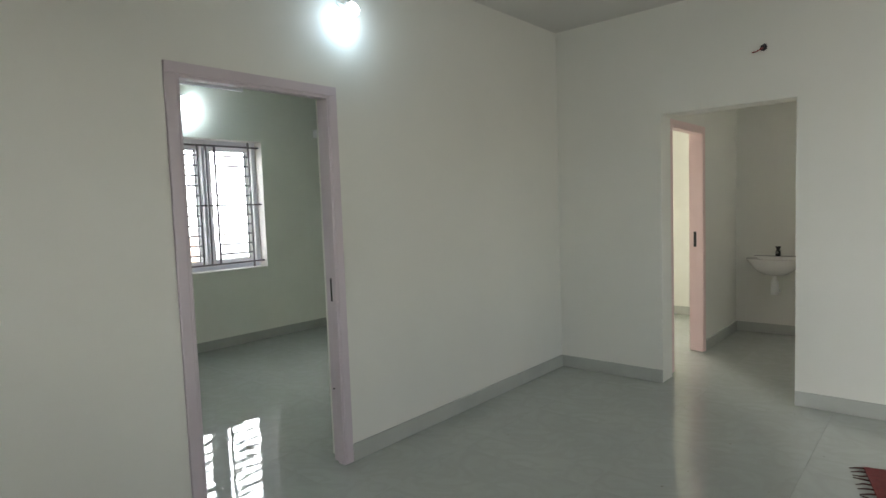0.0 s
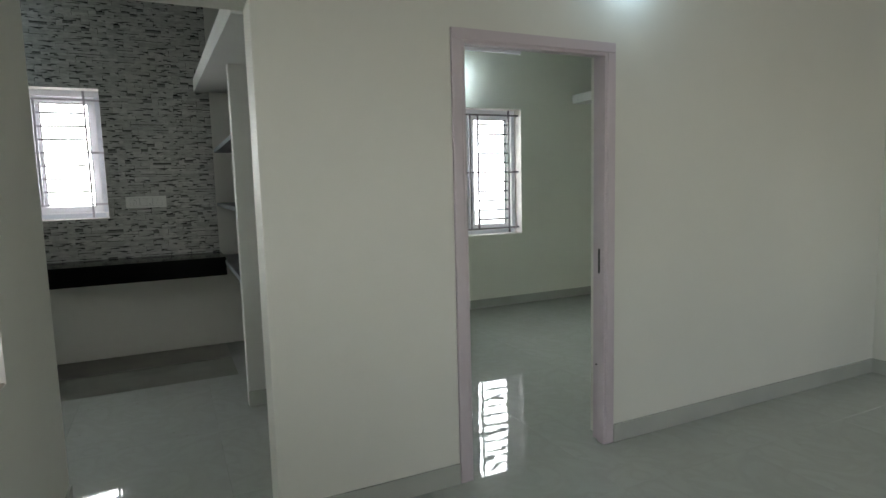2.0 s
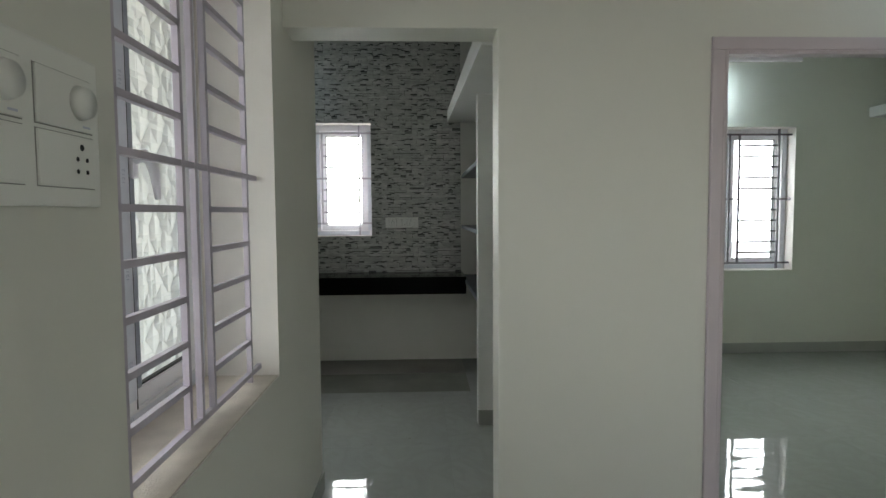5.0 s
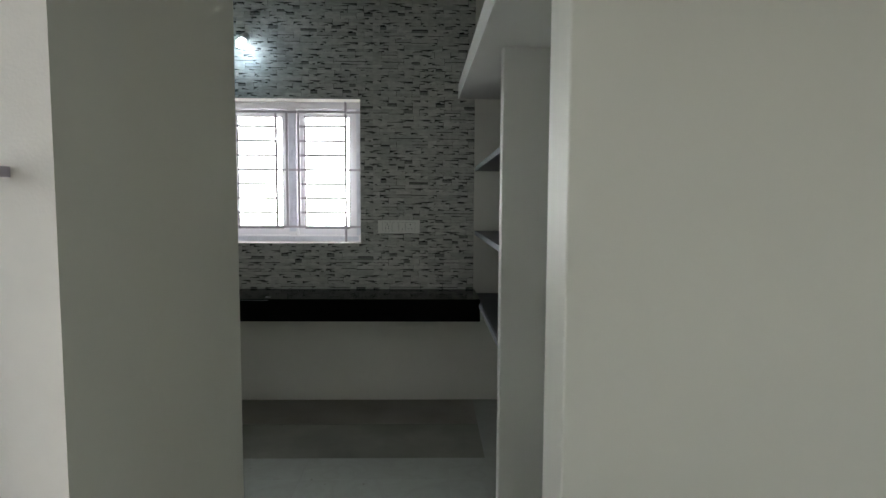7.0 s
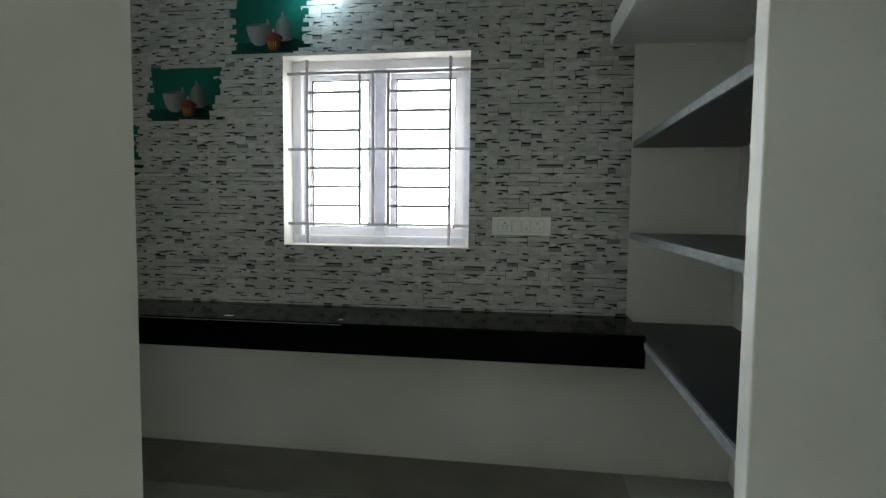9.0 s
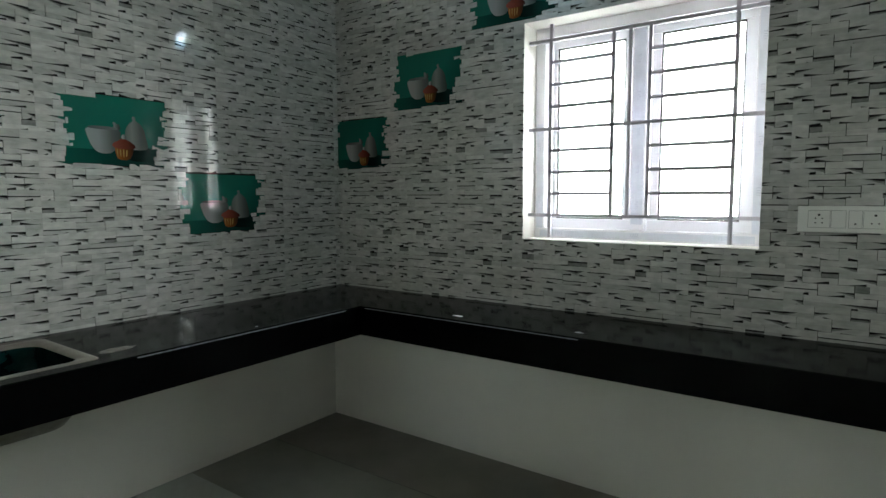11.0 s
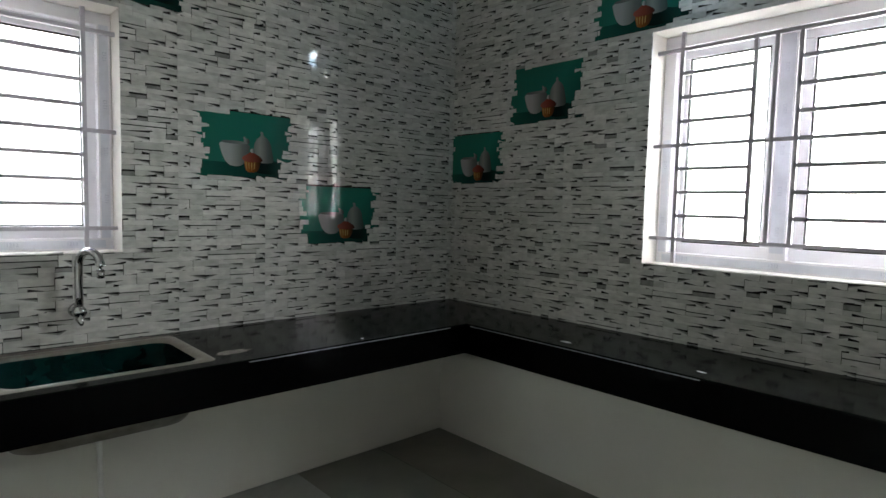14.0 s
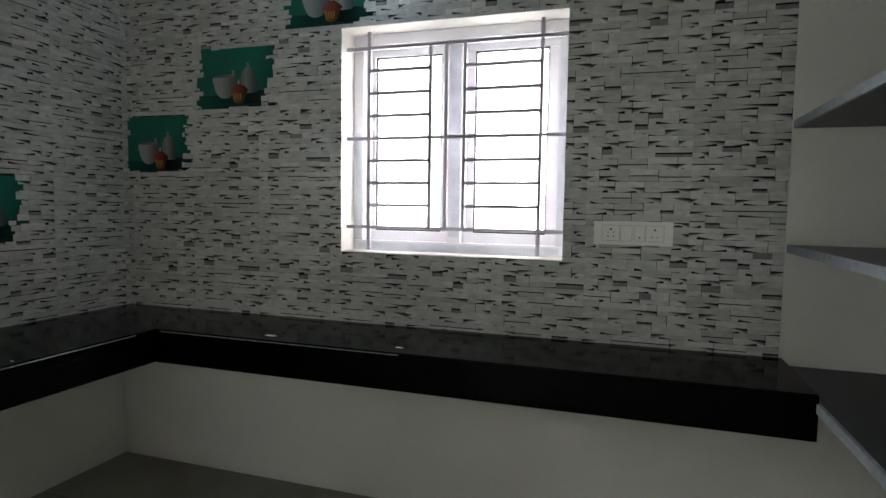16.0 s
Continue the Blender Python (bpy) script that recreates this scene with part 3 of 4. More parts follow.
bm = plate([XB, -4.512, SX0, SX1, XE - 0.002], [YS, SY0, SY1, -1.556, 1.092],
           lambda x, y: (x < -4.512 or y < -1.556) and not (SX0 < x < SX1 and SY0 < y < SY1), CT - 0.02, CT)
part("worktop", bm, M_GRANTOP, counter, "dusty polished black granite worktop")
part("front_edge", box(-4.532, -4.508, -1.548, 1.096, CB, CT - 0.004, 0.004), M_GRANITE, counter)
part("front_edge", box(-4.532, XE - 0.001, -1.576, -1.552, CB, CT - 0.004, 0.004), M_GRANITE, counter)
# glint of the polished edge, painted as pale strips in the shelf-edge grey
for b in ((-4.5085, -4.5066, -1.52, -0.35, CT - 0.010, CT - 0.007), (-4.40, -3.35, -1.5525, -1.5506, CT - 0.010, CT - 0.007)):
    part("edge_glint", box(*b), M_SHELFEDGE, counter, "thin pale painted glint on the granite edge")
part("end_edge", box(XB, -4.534, 1.076, 1.096, CB, CT - 0.021, 0.003), M_GRANITE, counter)
part("support_slab", box(XB, -4.534, -1.58, 1.074, CB + 0.04, CT - 0.021), M_KITCHEN, counter, "white plastered slab under the granite")
part("support_slab", box(XB + 0.47, SX0 - 0.08, YS, -1.58, CB + 0.04, CT - 0.021), M_KITCHEN, counter, "white plastered slab under the granite")
part("support_slab", box(SX1 + 0.08, XE, YS, -1.58, CB + 0.04, CT - 0.021), M_KITCHEN, counter, "white plastered slab under the granite")
part("plaster_backing", box(XB + 0.001, XB + 0.062, YS + 0.001, 1.615, 0.001, CB + 0.04, 0.004), M_KITCHEN, counter, "white plaster face below the granite")
part("bracket", box(XB, -4.56, 1.10, 1.16, 0.70, 0.79, 0.01), M_KITCHEN, counter, "rough white plaster at the counter's end")

# steel sink let into the counter
def sink():
    s = empty("kitchen_sink", pose((SX0 + SX1) / 2, (SY0 + SY1) / 2, CT), "steel sink with green film, cement round its rim", "sink")
    a, b = (SX1 - SX0) / 2, (SY1 - SY0) / 2

    def ring(sx, sy, z, r, n=8):
        out = []
        for cx, cy, t0 in ((sx - r, sy - r, 0), (-sx + r, sy - r, 90), (-sx + r, -sy + r, 180), (sx - r, -sy + r, 270)):
            for k in range(n + 1):
                t = radians(t0 + 90 * k / n)
                out.append((cx + r * math.cos(t), cy + r * math.sin(t), z))
        return out

    def loft(rings, cap):
        bm = bmesh.new()
        vs = [[bm.verts.new(p) for p in r] for r in rings]
        n = len(vs[0])
        for r0, r1 in zip(vs, vs[1:]):
            for k in range(n):
                bm.faces.new((r0[k], r0[(k + 1) % n], r1[(k + 1) % n], r1[k]))
        if cap:
            bm.faces.new(vs[-1])
        return bm
    part("rim", loft([ring(a + 0.012, b + 0.012, 0.0, 0.03), ring(a + 0.008, b + 0.008, 0.003, 0.03), ring(a - 0.014, b - 0.014, 0.004, 0.05), ring(a - 0.03, b - 0.03, -0.002, 0.07), ring(a - 0.032, b - 0.032, -0.012, 0.07)], False), M_RIM, s, "dull steel rim smeared with cement", True)
    part("bowl", loft([ring(a - 0.032, b - 0.032, -0.010, 0.07), ring(a - 0.036, b - 0.036, -0.18, 0.08), ring(a - 0.06, b - 0.06, -0.225, 0.10), ring(a - 0.12, b - 0.12, -0.238, 0.10)], True), M_BOWL, s, "bowl lined with dark green film", True)
    part("bowl_underside", loft([ring(a - 0.030, b - 0.030, -0.022, 0.07), ring(a - 0.033, b - 0.033, -0.19, 0.08), ring(a - 0.055, b - 0.055, -0.235, 0.10), ring(a - 0.12, b - 0.12, -0.25, 0.10)], True), M_STEEL, s, "bare steel underside of the bowl", True)
    part("drain", lathe([(0.045, -0.2375), (0.043, -0.234), (0.02, -0.236)], 20), M_STEEL, s)
    return s


sink()


def smear(name, x0, x1, y0, y1, z, seed, label, material=M_CEMENT):
    """A thin uneven patch lying on the counter."""
    rng = random.Random(seed)
    n = 18
    bm = bmesh.new()
    cx, cy, a, b = (x0 + x1) / 2, (y0 + y1) / 2, (x1 - x0) / 2, (y1 - y0) / 2
    top = [bm.verts.new((cx + a * (0.7 + 0.4 * rng.random()) * math.cos(2 * math.pi * k / n), cy + b * (0.7 + 0.4 * rng.random()) * math.sin(2 * math.pi * k / n), z)) for k in range(n)]
    c = bm.verts.new((cx, cy, z + 0.0012))
    for k in range(n):
        bm.faces.new((top[k], top[(k + 1) % n], c))
    return tagged(mesh_ob(name, bm, material), label, "cement")


smear("cement_smear", -3.42, -3.27, -1.74, -1.66, CT + 0.0006, 1, "dried cement smear beside the sink rim")
smear("cement_smear", -3.30, -2.52, -2.18, -2.112, CT + 0.0006, 2, "dried cement line behind the sink rim")
smear("cement_smear", -2.57, -2.535, -2.08, -1.70, CT + 0.0006, 3, "dried cement smear beside the sink rim")
smear("white_crumb", -4.60, -4.575, -1.02, -0.955, CT + 0.0006, 5, "small white plaster crumb on the granite", M_UPVC)
smear("white_crumb", -4.60, -4.585, -0.40, -0.36, CT + 0.0006, 6, "small white plaster crumb on the granite", M_UPVC)
smear("white_crumb", -3.90, -3.885, -1.60, -1.585, CT + 0.0006, 7, "small white plaster crumb on the granite", M_UPVC)

wp = tagged(mesh_ob("waste_pipe", tube([(-2.955, -2.02, 0.602), (-2.955, -2.03, 0.57), (-2.965, -2.12, 0.50), (-2.975, -2.175, 0.40), (-2.985, -2.18, 0.0)], [0.026, 0.022, 0.013, 0.011, 0.011], 12), M_PVC, True), "thin whitish waste pipe under the sink", "pipe")

# ---- kitchen: shelf niche, partition and loft ----
YN = 1.09
part_wall = tagged(mesh_ob("shelf_partition", box(-3.25, -3.17, YN - 0.02, 1.62, 0, 2.28, 0.006), M_WHITE), "white plastered upright slab carrying the stone shelves", "partition", kind="structure")
skirting(-3.17, YN - 0.018, -3.17, 1.61, 1)
for z in (1.784, 1.302, 0.822):
    sh = empty("stone_shelf", pose(0, 0, z), "blue-grey stone shelf with a sawn edge in the niche", "shelf", "niche shelves")
    part("board", box(XB, -3.25, YN + 0.012, 1.62, -0.03, 0.0), M_SHELF, sh)
    part("sawn_edge", box(XB, -3.25, YN - 0.002, YN + 0.012, -0.031, 0.001, 0.003), M_SHELFEDGE, sh, "rough pale sawn front edge")
bm = box(XB, XWB, 0.957, 1.62, 2.29, 2.40, 0.004)
for v in bm.verts:      # cast a little out of level
    v.co.z -= 0.054 * (v.co.x - XB)
tagged(mesh_ob("loft_slab", bm, M_WHITE), "white plastered concrete loft slab above the shelves", "loft", kind="structure")
tagged(mesh_ob("bedroom_loft", box(XB, -2.4, 5.12, 5.75, 2.33, 2.43, 0.004), M_WHITE), "white concrete loft slab on the bedroom wall", "loft", kind="structure")


# ---- electric fittings ----
def socket_plate():
    s = empty("socket_plate", pose(-4.986, 0.354, 1.281, 0, 0, 90), "white four-module switch and socket plate on the tiles", "socket")
    w, h = 0.316, 0.10
    part("plate", box(0, w, -0.012, 0.004, 0, h, 0.004), M_PLASTIC, s)
    xs = [(0.035, 0.105), (0.11, 0.155), (0.165, 0.205), (0.21, 0.28)]
    for i, (a, b) in enumerate(xs):
        part("recess_line", box(a - 0.0014, b + 0.0014, -0.0126, -0.0118, 0.0166, h - 0.0166), M_GAP, s)
        md = part("socket" if i in (0, 3) else "rocker_switch", box(a, b, -0.0155, -0.012, 0.018, h - 0.018, 0.0015), M_PLASTIC, s)
        if i in (0, 3):
            for dx, dz, rr in ((0, 0.016, 0.0045), (-0.011, 0.003, 0.003), (0.011, 0.003, 0.003), (-0.011, -0.014, 0.003), (0.011, -0.014, 0.003)):
                if i == 3 and dz == 0.003:
                    continue
                part("pin_hole", tube([((a + b) / 2 + dx, -0.0162, h / 2 + dz), ((a + b) / 2 + dx, -0.0150, h / 2 + dz)], rr, 8), M_SLOT, md)
        elif i == 2:
            part("indicator", box((a + b) / 2 - 0.003, (a + b) / 2 + 0.003, -0.0165, -0.0154, 0.03, 0.036), M_SLOT, md)
    return s


socket_plate()


def switch_board():
    s = empty("switch_board", pose(0.043, YL, 1.434, 0, 0, 180), "white switch board with two fan dimmers and a socket", "switch")
    w, h = 0.36, 0.225
    part("plate", box(0, w, -0.012, 0.0, 0, h, 0.005), M_PLASTIC, s)
    for (a, b, c, d, kind) in ((0.045, 0.178, 0.112, 0.19, "dimmer"), (0.205, 0.338, 0.112, 0.19, "dimmer"), (0.045, 0.178, 0.028, 0.104, "switches"), (0.205, 0.338, 0.028, 0.104, "socket")):
        rec = part("recess_line", box(a - 0.0015, b + 0.0015, -0.0126, -0.0118, c - 0.0015, d + 0.0015), M_GAP, s)
        md = part("module", box(a, b, -0.0165, -0.012, c, d, 0.002), M_PLASTIC, s)
        if kind == "dimmer":
            part("dimmer_knob", tube([(b - 0.035, -0.0165, c + 0.042), (b - 0.035, -0.030, c + 0.042)], [0.026, 0.022], 20), M_PLASTIC, md, "round white fan dimmer knob", True)
            part("dimmer_mark", box(b - 0.03, b - 0.012, -0.0172, -0.0164, c + 0.006, c + 0.009), M_PRINT, md)
        elif kind == "switches":
            for k in range(2):
                part("rocker_switch", box(a + 0.004 + 0.062 * k, a + 0.062 + 0.062 * k, -0.0195, -0.0164, c + 0.004, d - 0.004, 0.0015), M_PLASTIC, md)
        else:
            for dx, dz, rr in ((0, 0.022, 0.005), (-0.012, 0.004, 0.0035), (0.012, 0.004, 0.0035), (-0.012, -0.014, 0.0035), (0.012, -0.014, 0.0035)):
                part("pin_hole", tube([(b - 0.035 + dx, -0.0172, c + 0.038 + dz), (b - 0.035 + dx, -0.0160, c + 0.038 + dz)], rr, 10), M_SLOT, md)
    return s


switch_board()


def wall_bulb(m, label, watts, color=(0.50, 0.77, 1.0)):
    """An LED bulb in a white angle holder; local y points out of the wall, z up."""
    s = empty("wall_bulb", m, label, "lamp", "wall bulbs")
    part("holder_base", tube([(0, 0.0, 0), (0, 0.016, 0)], [0.036, 0.032], 20), M_PLASTIC, s, "", True)
    part("holder", tube([(0, 0.014, 0), (0, 0.045, -0.012), (0, 0.065, -0.03)], [0.017, 0.018, 0.021], 14), M_PLASTIC, s, "", True)
    part("collar", tube([(0, 0.060, -0.026), (0, 0.078, -0.045)], [0.022, 0.027], 16), M_UPVC, s, "", True)
    bm = tube([(0, 0.078, -0.045), (0, 0.092, -0.060), (0, 0.110, -0.078), (0, 0.122, -0.090), (0, 0.127, -0.095)], [0.026, 0.032, 0.031, 0.020, 0.006], 16)
    part("glowing_globe", bm, M_BULB, s, "lit frosted white LED globe", True)
    bulb_light("bulb_glow", m @ Vector((0, 0.105, -0.130)), watts, color)
    return s


wall_bulb(pose(XW, 2.84, 2.575, 0, 0, -90), "lit cool-white LED bulb in a wall holder above the door", 0.55)
wall_bulb(pose(-4.985, -0.62, 2.72, 0, 0, -90), "lit cool-white LED bulb above the kitchen window", 0.42)
wall_bulb(pose(XB, 3.50, 2.66, 0, 0, -90), "lit cool-white LED bulb above the bedroom window", 3.2, (0.72, 0.89, 1.0))
# out of view, added to fill the passage with warm light
wall_bulb(pose(1.45, 6.3, 2.6, 0, 0, 90), "unseen LED bulb added on the passage wall for warm fill", 4.6, (1.0, 0.95, 0.88))

wo = empty("wire_outlet", pose(-0.06, YE, 2.42), "bare wires hanging out of a wall hole", "wire")
part("hole", tube([(0, -0.002, 0), (0, 0.01, 0)], 0.022, 14), M_SLOT, wo)
part("black_wire", tube([(0.004, 0, 0.004), (0.01, -0.03, 0.018), (0.024, -0.045, 0.008), (0.018, -0.05, -0.02), (-0.004, -0.05, -0.028)], 0.004, 6), M_BLACKWIRE, wo, "curled black wire end", True)
part("red_wire", tube([(-0.004, 0, 0), (-0.014, -0.03, -0.012), (-0.034, -0.045, -0.028), (-0.06, -0.05, -0.030)], 0.004, 6), M_COPPER, wo, "red wire end", True)

# ---- kitchen taps ----
tap = empty("sink_tap", pose(-2.905, YS + 0.012, 1.0), "chrome swan-neck tap on the tiles above the sink", "tap")
part("wall_flange", tube([(0, 0, -0.005), (0, 0.014, -0.005)], [0.03, 0.026], 20), M_CHROME, tap, "", True)
part("body", tube([(0, 0.012, -0.005), (0, 0.055, -0.005), (0, 0.08, -0.004)], [0.02, 0.026, 0.022], 16), M_CHROME, tap, "", True)
part("lever", tube([(0, 0.06, 0.0), (0, 0.07, -0.035), (0.0, 0.095, -0.05)], [0.018, 0.016, 0.007], 12), M_CHROME, tap, "", True)
neck = [(0, 0.058, 0.0)] + [(0, 0.058, 0.06 * k) for k in (1, 2, 3)] + [(-0.0 - 0.055 * (1 - math.cos(radians(t))) * 0.5, 0.058 + 0.055 * (1 - math.cos(radians(t))), 0.18 + 0.062 * math.sin(radians(t))) for t in range(20, 191, 17)]
part("neck", tube(neck, 0.0155, 12), M_CHROME, tap, "", True)
part("spout_tip", tube([neck[-1], (neck[-1][0], neck[-1][1], neck[-1][2] - 0.03)], 0.014, 12), M_CHROME, tap, "", True)

cock = empty("angle_cock", pose(XE + 0.006, -2.1, 1.165), "small chrome angle cock on the tiled side wall", "tap")
part("wall_flange", tube([(0, 0, 0), (-0.01, 0, 0)], [0.024, 0.02], 16), M_CHROME, cock, "", True)
part("body", tube([(-0.008, 0, 0), (-0.105, 0, 0)], 0.0115, 12), M_CHROME, cock, "", True)
part("lever", tube([(-0.055, 0, 0.01), (-0.058, 0, 0.04)], [0.007, 0.005], 8), M_CHROME, cock, "", True)
part("outlet", tube([(-0.035, 0, -0.008), (-0.035, 0, -0.035)], 0.008, 10), M_CHROME, cock, "", True)
plate = empty("switch_plate", pose(XE - 0.006, -1.78, 1.72), "small white switch plate on the tiled side wall", "switch")
part("plate", box(-0.012, 0.002, -0.06, 0.06, -0.06, 0.06, 0.004), M_PLASTIC, plate)
part("rocker_switch", box(-0.016, -0.012, -0.03, 0.03, -0.035, 0.035, 0.0015), M_PLASTIC, plate)

# ---- wash basin in the passage ----
wb = empty("wash_basin", pose(-0.395, 7.40, 0.80), "white porcelain wall basin with a bottle trap", "basin")
part("bowl", lathe([(0.03, -0.17), (0.10, -0.16), (0.19, -0.10), (0.245, -0.02), (0.255, 0.0), (0.24, 0.004), (0.20, -0.03), (0.10, -0.10), (0.03, -0.115)], 28, None, (0, -0.20, 0), 1.0, 0.78), M_PORCELAIN, wb, "", True)
part("back_ledge", box(-0.23, 0.23, -0.09, -0.001, -0.06, 0.012, 0.012), M_PORCELAIN, wb)
part("bottle_trap", tube([(0, -0.20, -0.165), (0, -0.20, -0.22), (0, -0.20, -0.225), (0, -0.20, -0.36)], [0.02, 0.02, 0.035, 0.035], 14), M_PVC, wb, "white plastic waste trap", True)
part("waste_pipe", tube([(0, -0.20, -0.33), (0, -0.12, -0.35), (0, -0.001, -0.35)], 0.02, 10), M_PVC, wb, "", True)
bt = part("basin_tap", tube([(0, -0.06, 0.01), (0, -0.06, 0.07)], [0.024, 0.022], 12), M_BLACKWIRE, wb, "short black pillar tap", True)
part("spout", tube([(0, -0.06, 0.05), (0, -0.13, 0.055)], 0.012, 10), M_CHROME, bt, "", True)
part("knob", tube([(0, -0.06, 0.07), (0, -0.06, 0.11)], [0.012, 0.026], 10), M_BLACKWIRE, bt, "", True)

# ---- red rug on the hall floor ----
rug = empty("rug", pose(0.60, 4.28, 0.0005, 0, 0, 14), "dark red woven rug with a knotted fringe", "rug")
part("pile", box(0, 0.9, -1.3, 0.03, 0.0, 0.010, 0.003), M_RUG, rug)
rng = random.Random(4)
for k in range(26):
    y = 0.02 - k * 0.05
    part("tassel", tube([(0.002, y, 0.005), (-0.03, y + rng.uniform(-0.01, 0.01), 0.004), (-0.065, y + rng.uniform(-0.025, 0.025), 0.003)], [0.005, 0.004, 0.002], 5), M_FRINGE, rug)

# ---- outside ----
slab("ground", -90, 90, -90, 90, -0.9, -0.6, M_EARTH, "dry bare ground round the house", "ground")
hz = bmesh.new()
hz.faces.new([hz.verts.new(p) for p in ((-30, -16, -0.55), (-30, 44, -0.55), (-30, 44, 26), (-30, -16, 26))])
tagged(mesh_ob("backdrop", hz, M_SKYGLOW), "glowing white plane standing in for the sky", "sky", kind="structure")
# second glowing plane, added to brighten the hall window's panes
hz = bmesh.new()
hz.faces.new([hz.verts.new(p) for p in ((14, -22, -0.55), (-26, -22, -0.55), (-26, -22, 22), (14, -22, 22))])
tagged(mesh_ob("backdrop", hz, M_SKYGLOW2), "glowing white plane standing in for the sky", "sky", kind="structure")
slab("compound_wall", -15.6, -15.4, -20, 40, -0.6, 0.55, M_OUTWALL, "sunlit white compound wall outside", "wall", bevel=0.02)
gp = empty("gate_pillar", pose(-14, 8.03, -0.6), "orange painted gate pillar with a red cap", "pillar")
part("shaft", box(-0.22, 0.22, -0.22, 0.22, 0, 1.5, 0.01), M_ORANGE, gp)
for k in range(3):
    part("ledge", box(-0.25, 0.25, -0.25, 0.25, 0.70 + 0.24 * k, 0.75 + 0.24 * k, 0.01), M_OUTWALL, gp)
part("cap", lathe([(0.20, 1.5), (0.16, 1.55), (0.07, 1.60), (0.09, 1.66), (0.03, 1.74)], 14), M_REDCAP, gp, "dark red moulded cap", True)

# ---- picture tiles ----
def rounded(outline, times=2):
    """Cuts the corners of a closed outline, so that it reads as a drawn curve."""
    for _ in range(times):
        nxt = outline[1:] + outline[:1]
        outline = [q for a, b in zip(outline, nxt) for q in ((0.75 * a[0] + 0.25 * b[0], 0.75 * a[1] + 0.25 * b[1]), (0.25 * a[0] + 0.75 * b[0], 0.25 * a[1] + 0.75 * b[1]))]
    return outline


def printed(name, stops, turn=0.0):
    """Glossy printed ceramic whose ink runs through the given (place, colour) stops across the shape."""
    m = mat(name, stops[0][1], 0.4, coat=0.4, spec=0.0)
    n, link = m.node_tree.nodes, m.node_tree.links.new
    p = n["Principled BSDF"]
    p.inputs["Coat Roughness"].default_value = 0.04
    tc, mp, sep, cr = n.new("ShaderNodeTexCoord"), n.new("ShaderNodeMapping"), n.new("ShaderNodeSeparateXYZ"), n.new("ShaderNodeValToRGB")
    mp.vector_type = "TEXTURE"
    mp.inputs["Rotation"].default_value[1] = radians(turn)
    link(tc.outputs["Generated"], mp.inputs["Vector"])
    link(mp.outputs[0], sep.inputs[0])
    link(sep.outputs[0], cr.inputs[0])
    el = cr.color_ramp.elements
    el[0].position, el[0].color = stops[0][0], (*stops[0][1], 1)
    el[1].position, el[1].color = stops[-1][0], (*stops[-1][1], 1)
    for at_, c in stops[1:-1]:
        el.new(at_).color = (*c, 1)
    link(cr.outputs[0], p.inputs["Base Color"])
    return m


M_PICGREEN = printed("printed_green", ((0.0, (0.016, 0.125, 0.090)), (0.45, (0.014, 0.135, 0.098)), (0.8, (0.007, 0.066, 0.052)), (1.0, (0.004, 0.034, 0.028))), 20)
M_PICDARK = printed("printed_dark_green", ((0.0, (0.010, 0.085, 0.062)), (0.4, (0.005, 0.042, 0.034)), (1.0, (0.003, 0.018, 0.015))))
M_PICBLACK = printed("printed_black_green", ((0.0, (0.003, 0.008, 0.007)), (0.5, (0.004, 0.014, 0.012)), (1.0, (0.006, 0.040, 0.033))))
M_PICPALE = printed("printed_pale_grey", ((0.0, (0.30, 0.31, 0.30)), (0.35, (0.27, 0.285, 0.28)), (0.75, (0.11, 0.125, 0.12)), (1.0, (0.07, 0.085, 0.08))))
M_PICGREY = printed("printed_grey", ((0.0, (0.12, 0.14, 0.13)), (0.3, (0.19, 0.205, 0.195)), (0.7, (0.075, 0.095, 0.088)), (1.0, (0.03, 0.05, 0.045))))
M_PICINSIDE = printed("printed_cup_inside", ((0.0, (0.085, 0.10, 0.095)), (1.0, (0.15, 0.165, 0.16))))
M_PICBROWN = printed("printed_brown", ((0.0, (0.27, 0.105, 0.025)), (0.45, (0.15, 0.05, 0.012)), (1.0, (0.02, 0.012, 0.008))))
M_PICRED = printed("printed_red", ((0.0, (0.24, 0.07, 0.05)), (0.5, (0.15, 0.035, 0.022)), (1.0, (0.03, 0.012, 0.01))))
M_PICCREAM = printed("printed_cream", ((0.0, (0.42, 0.27, 0.09)), (1.0, (0.16, 0.08, 0.02))))


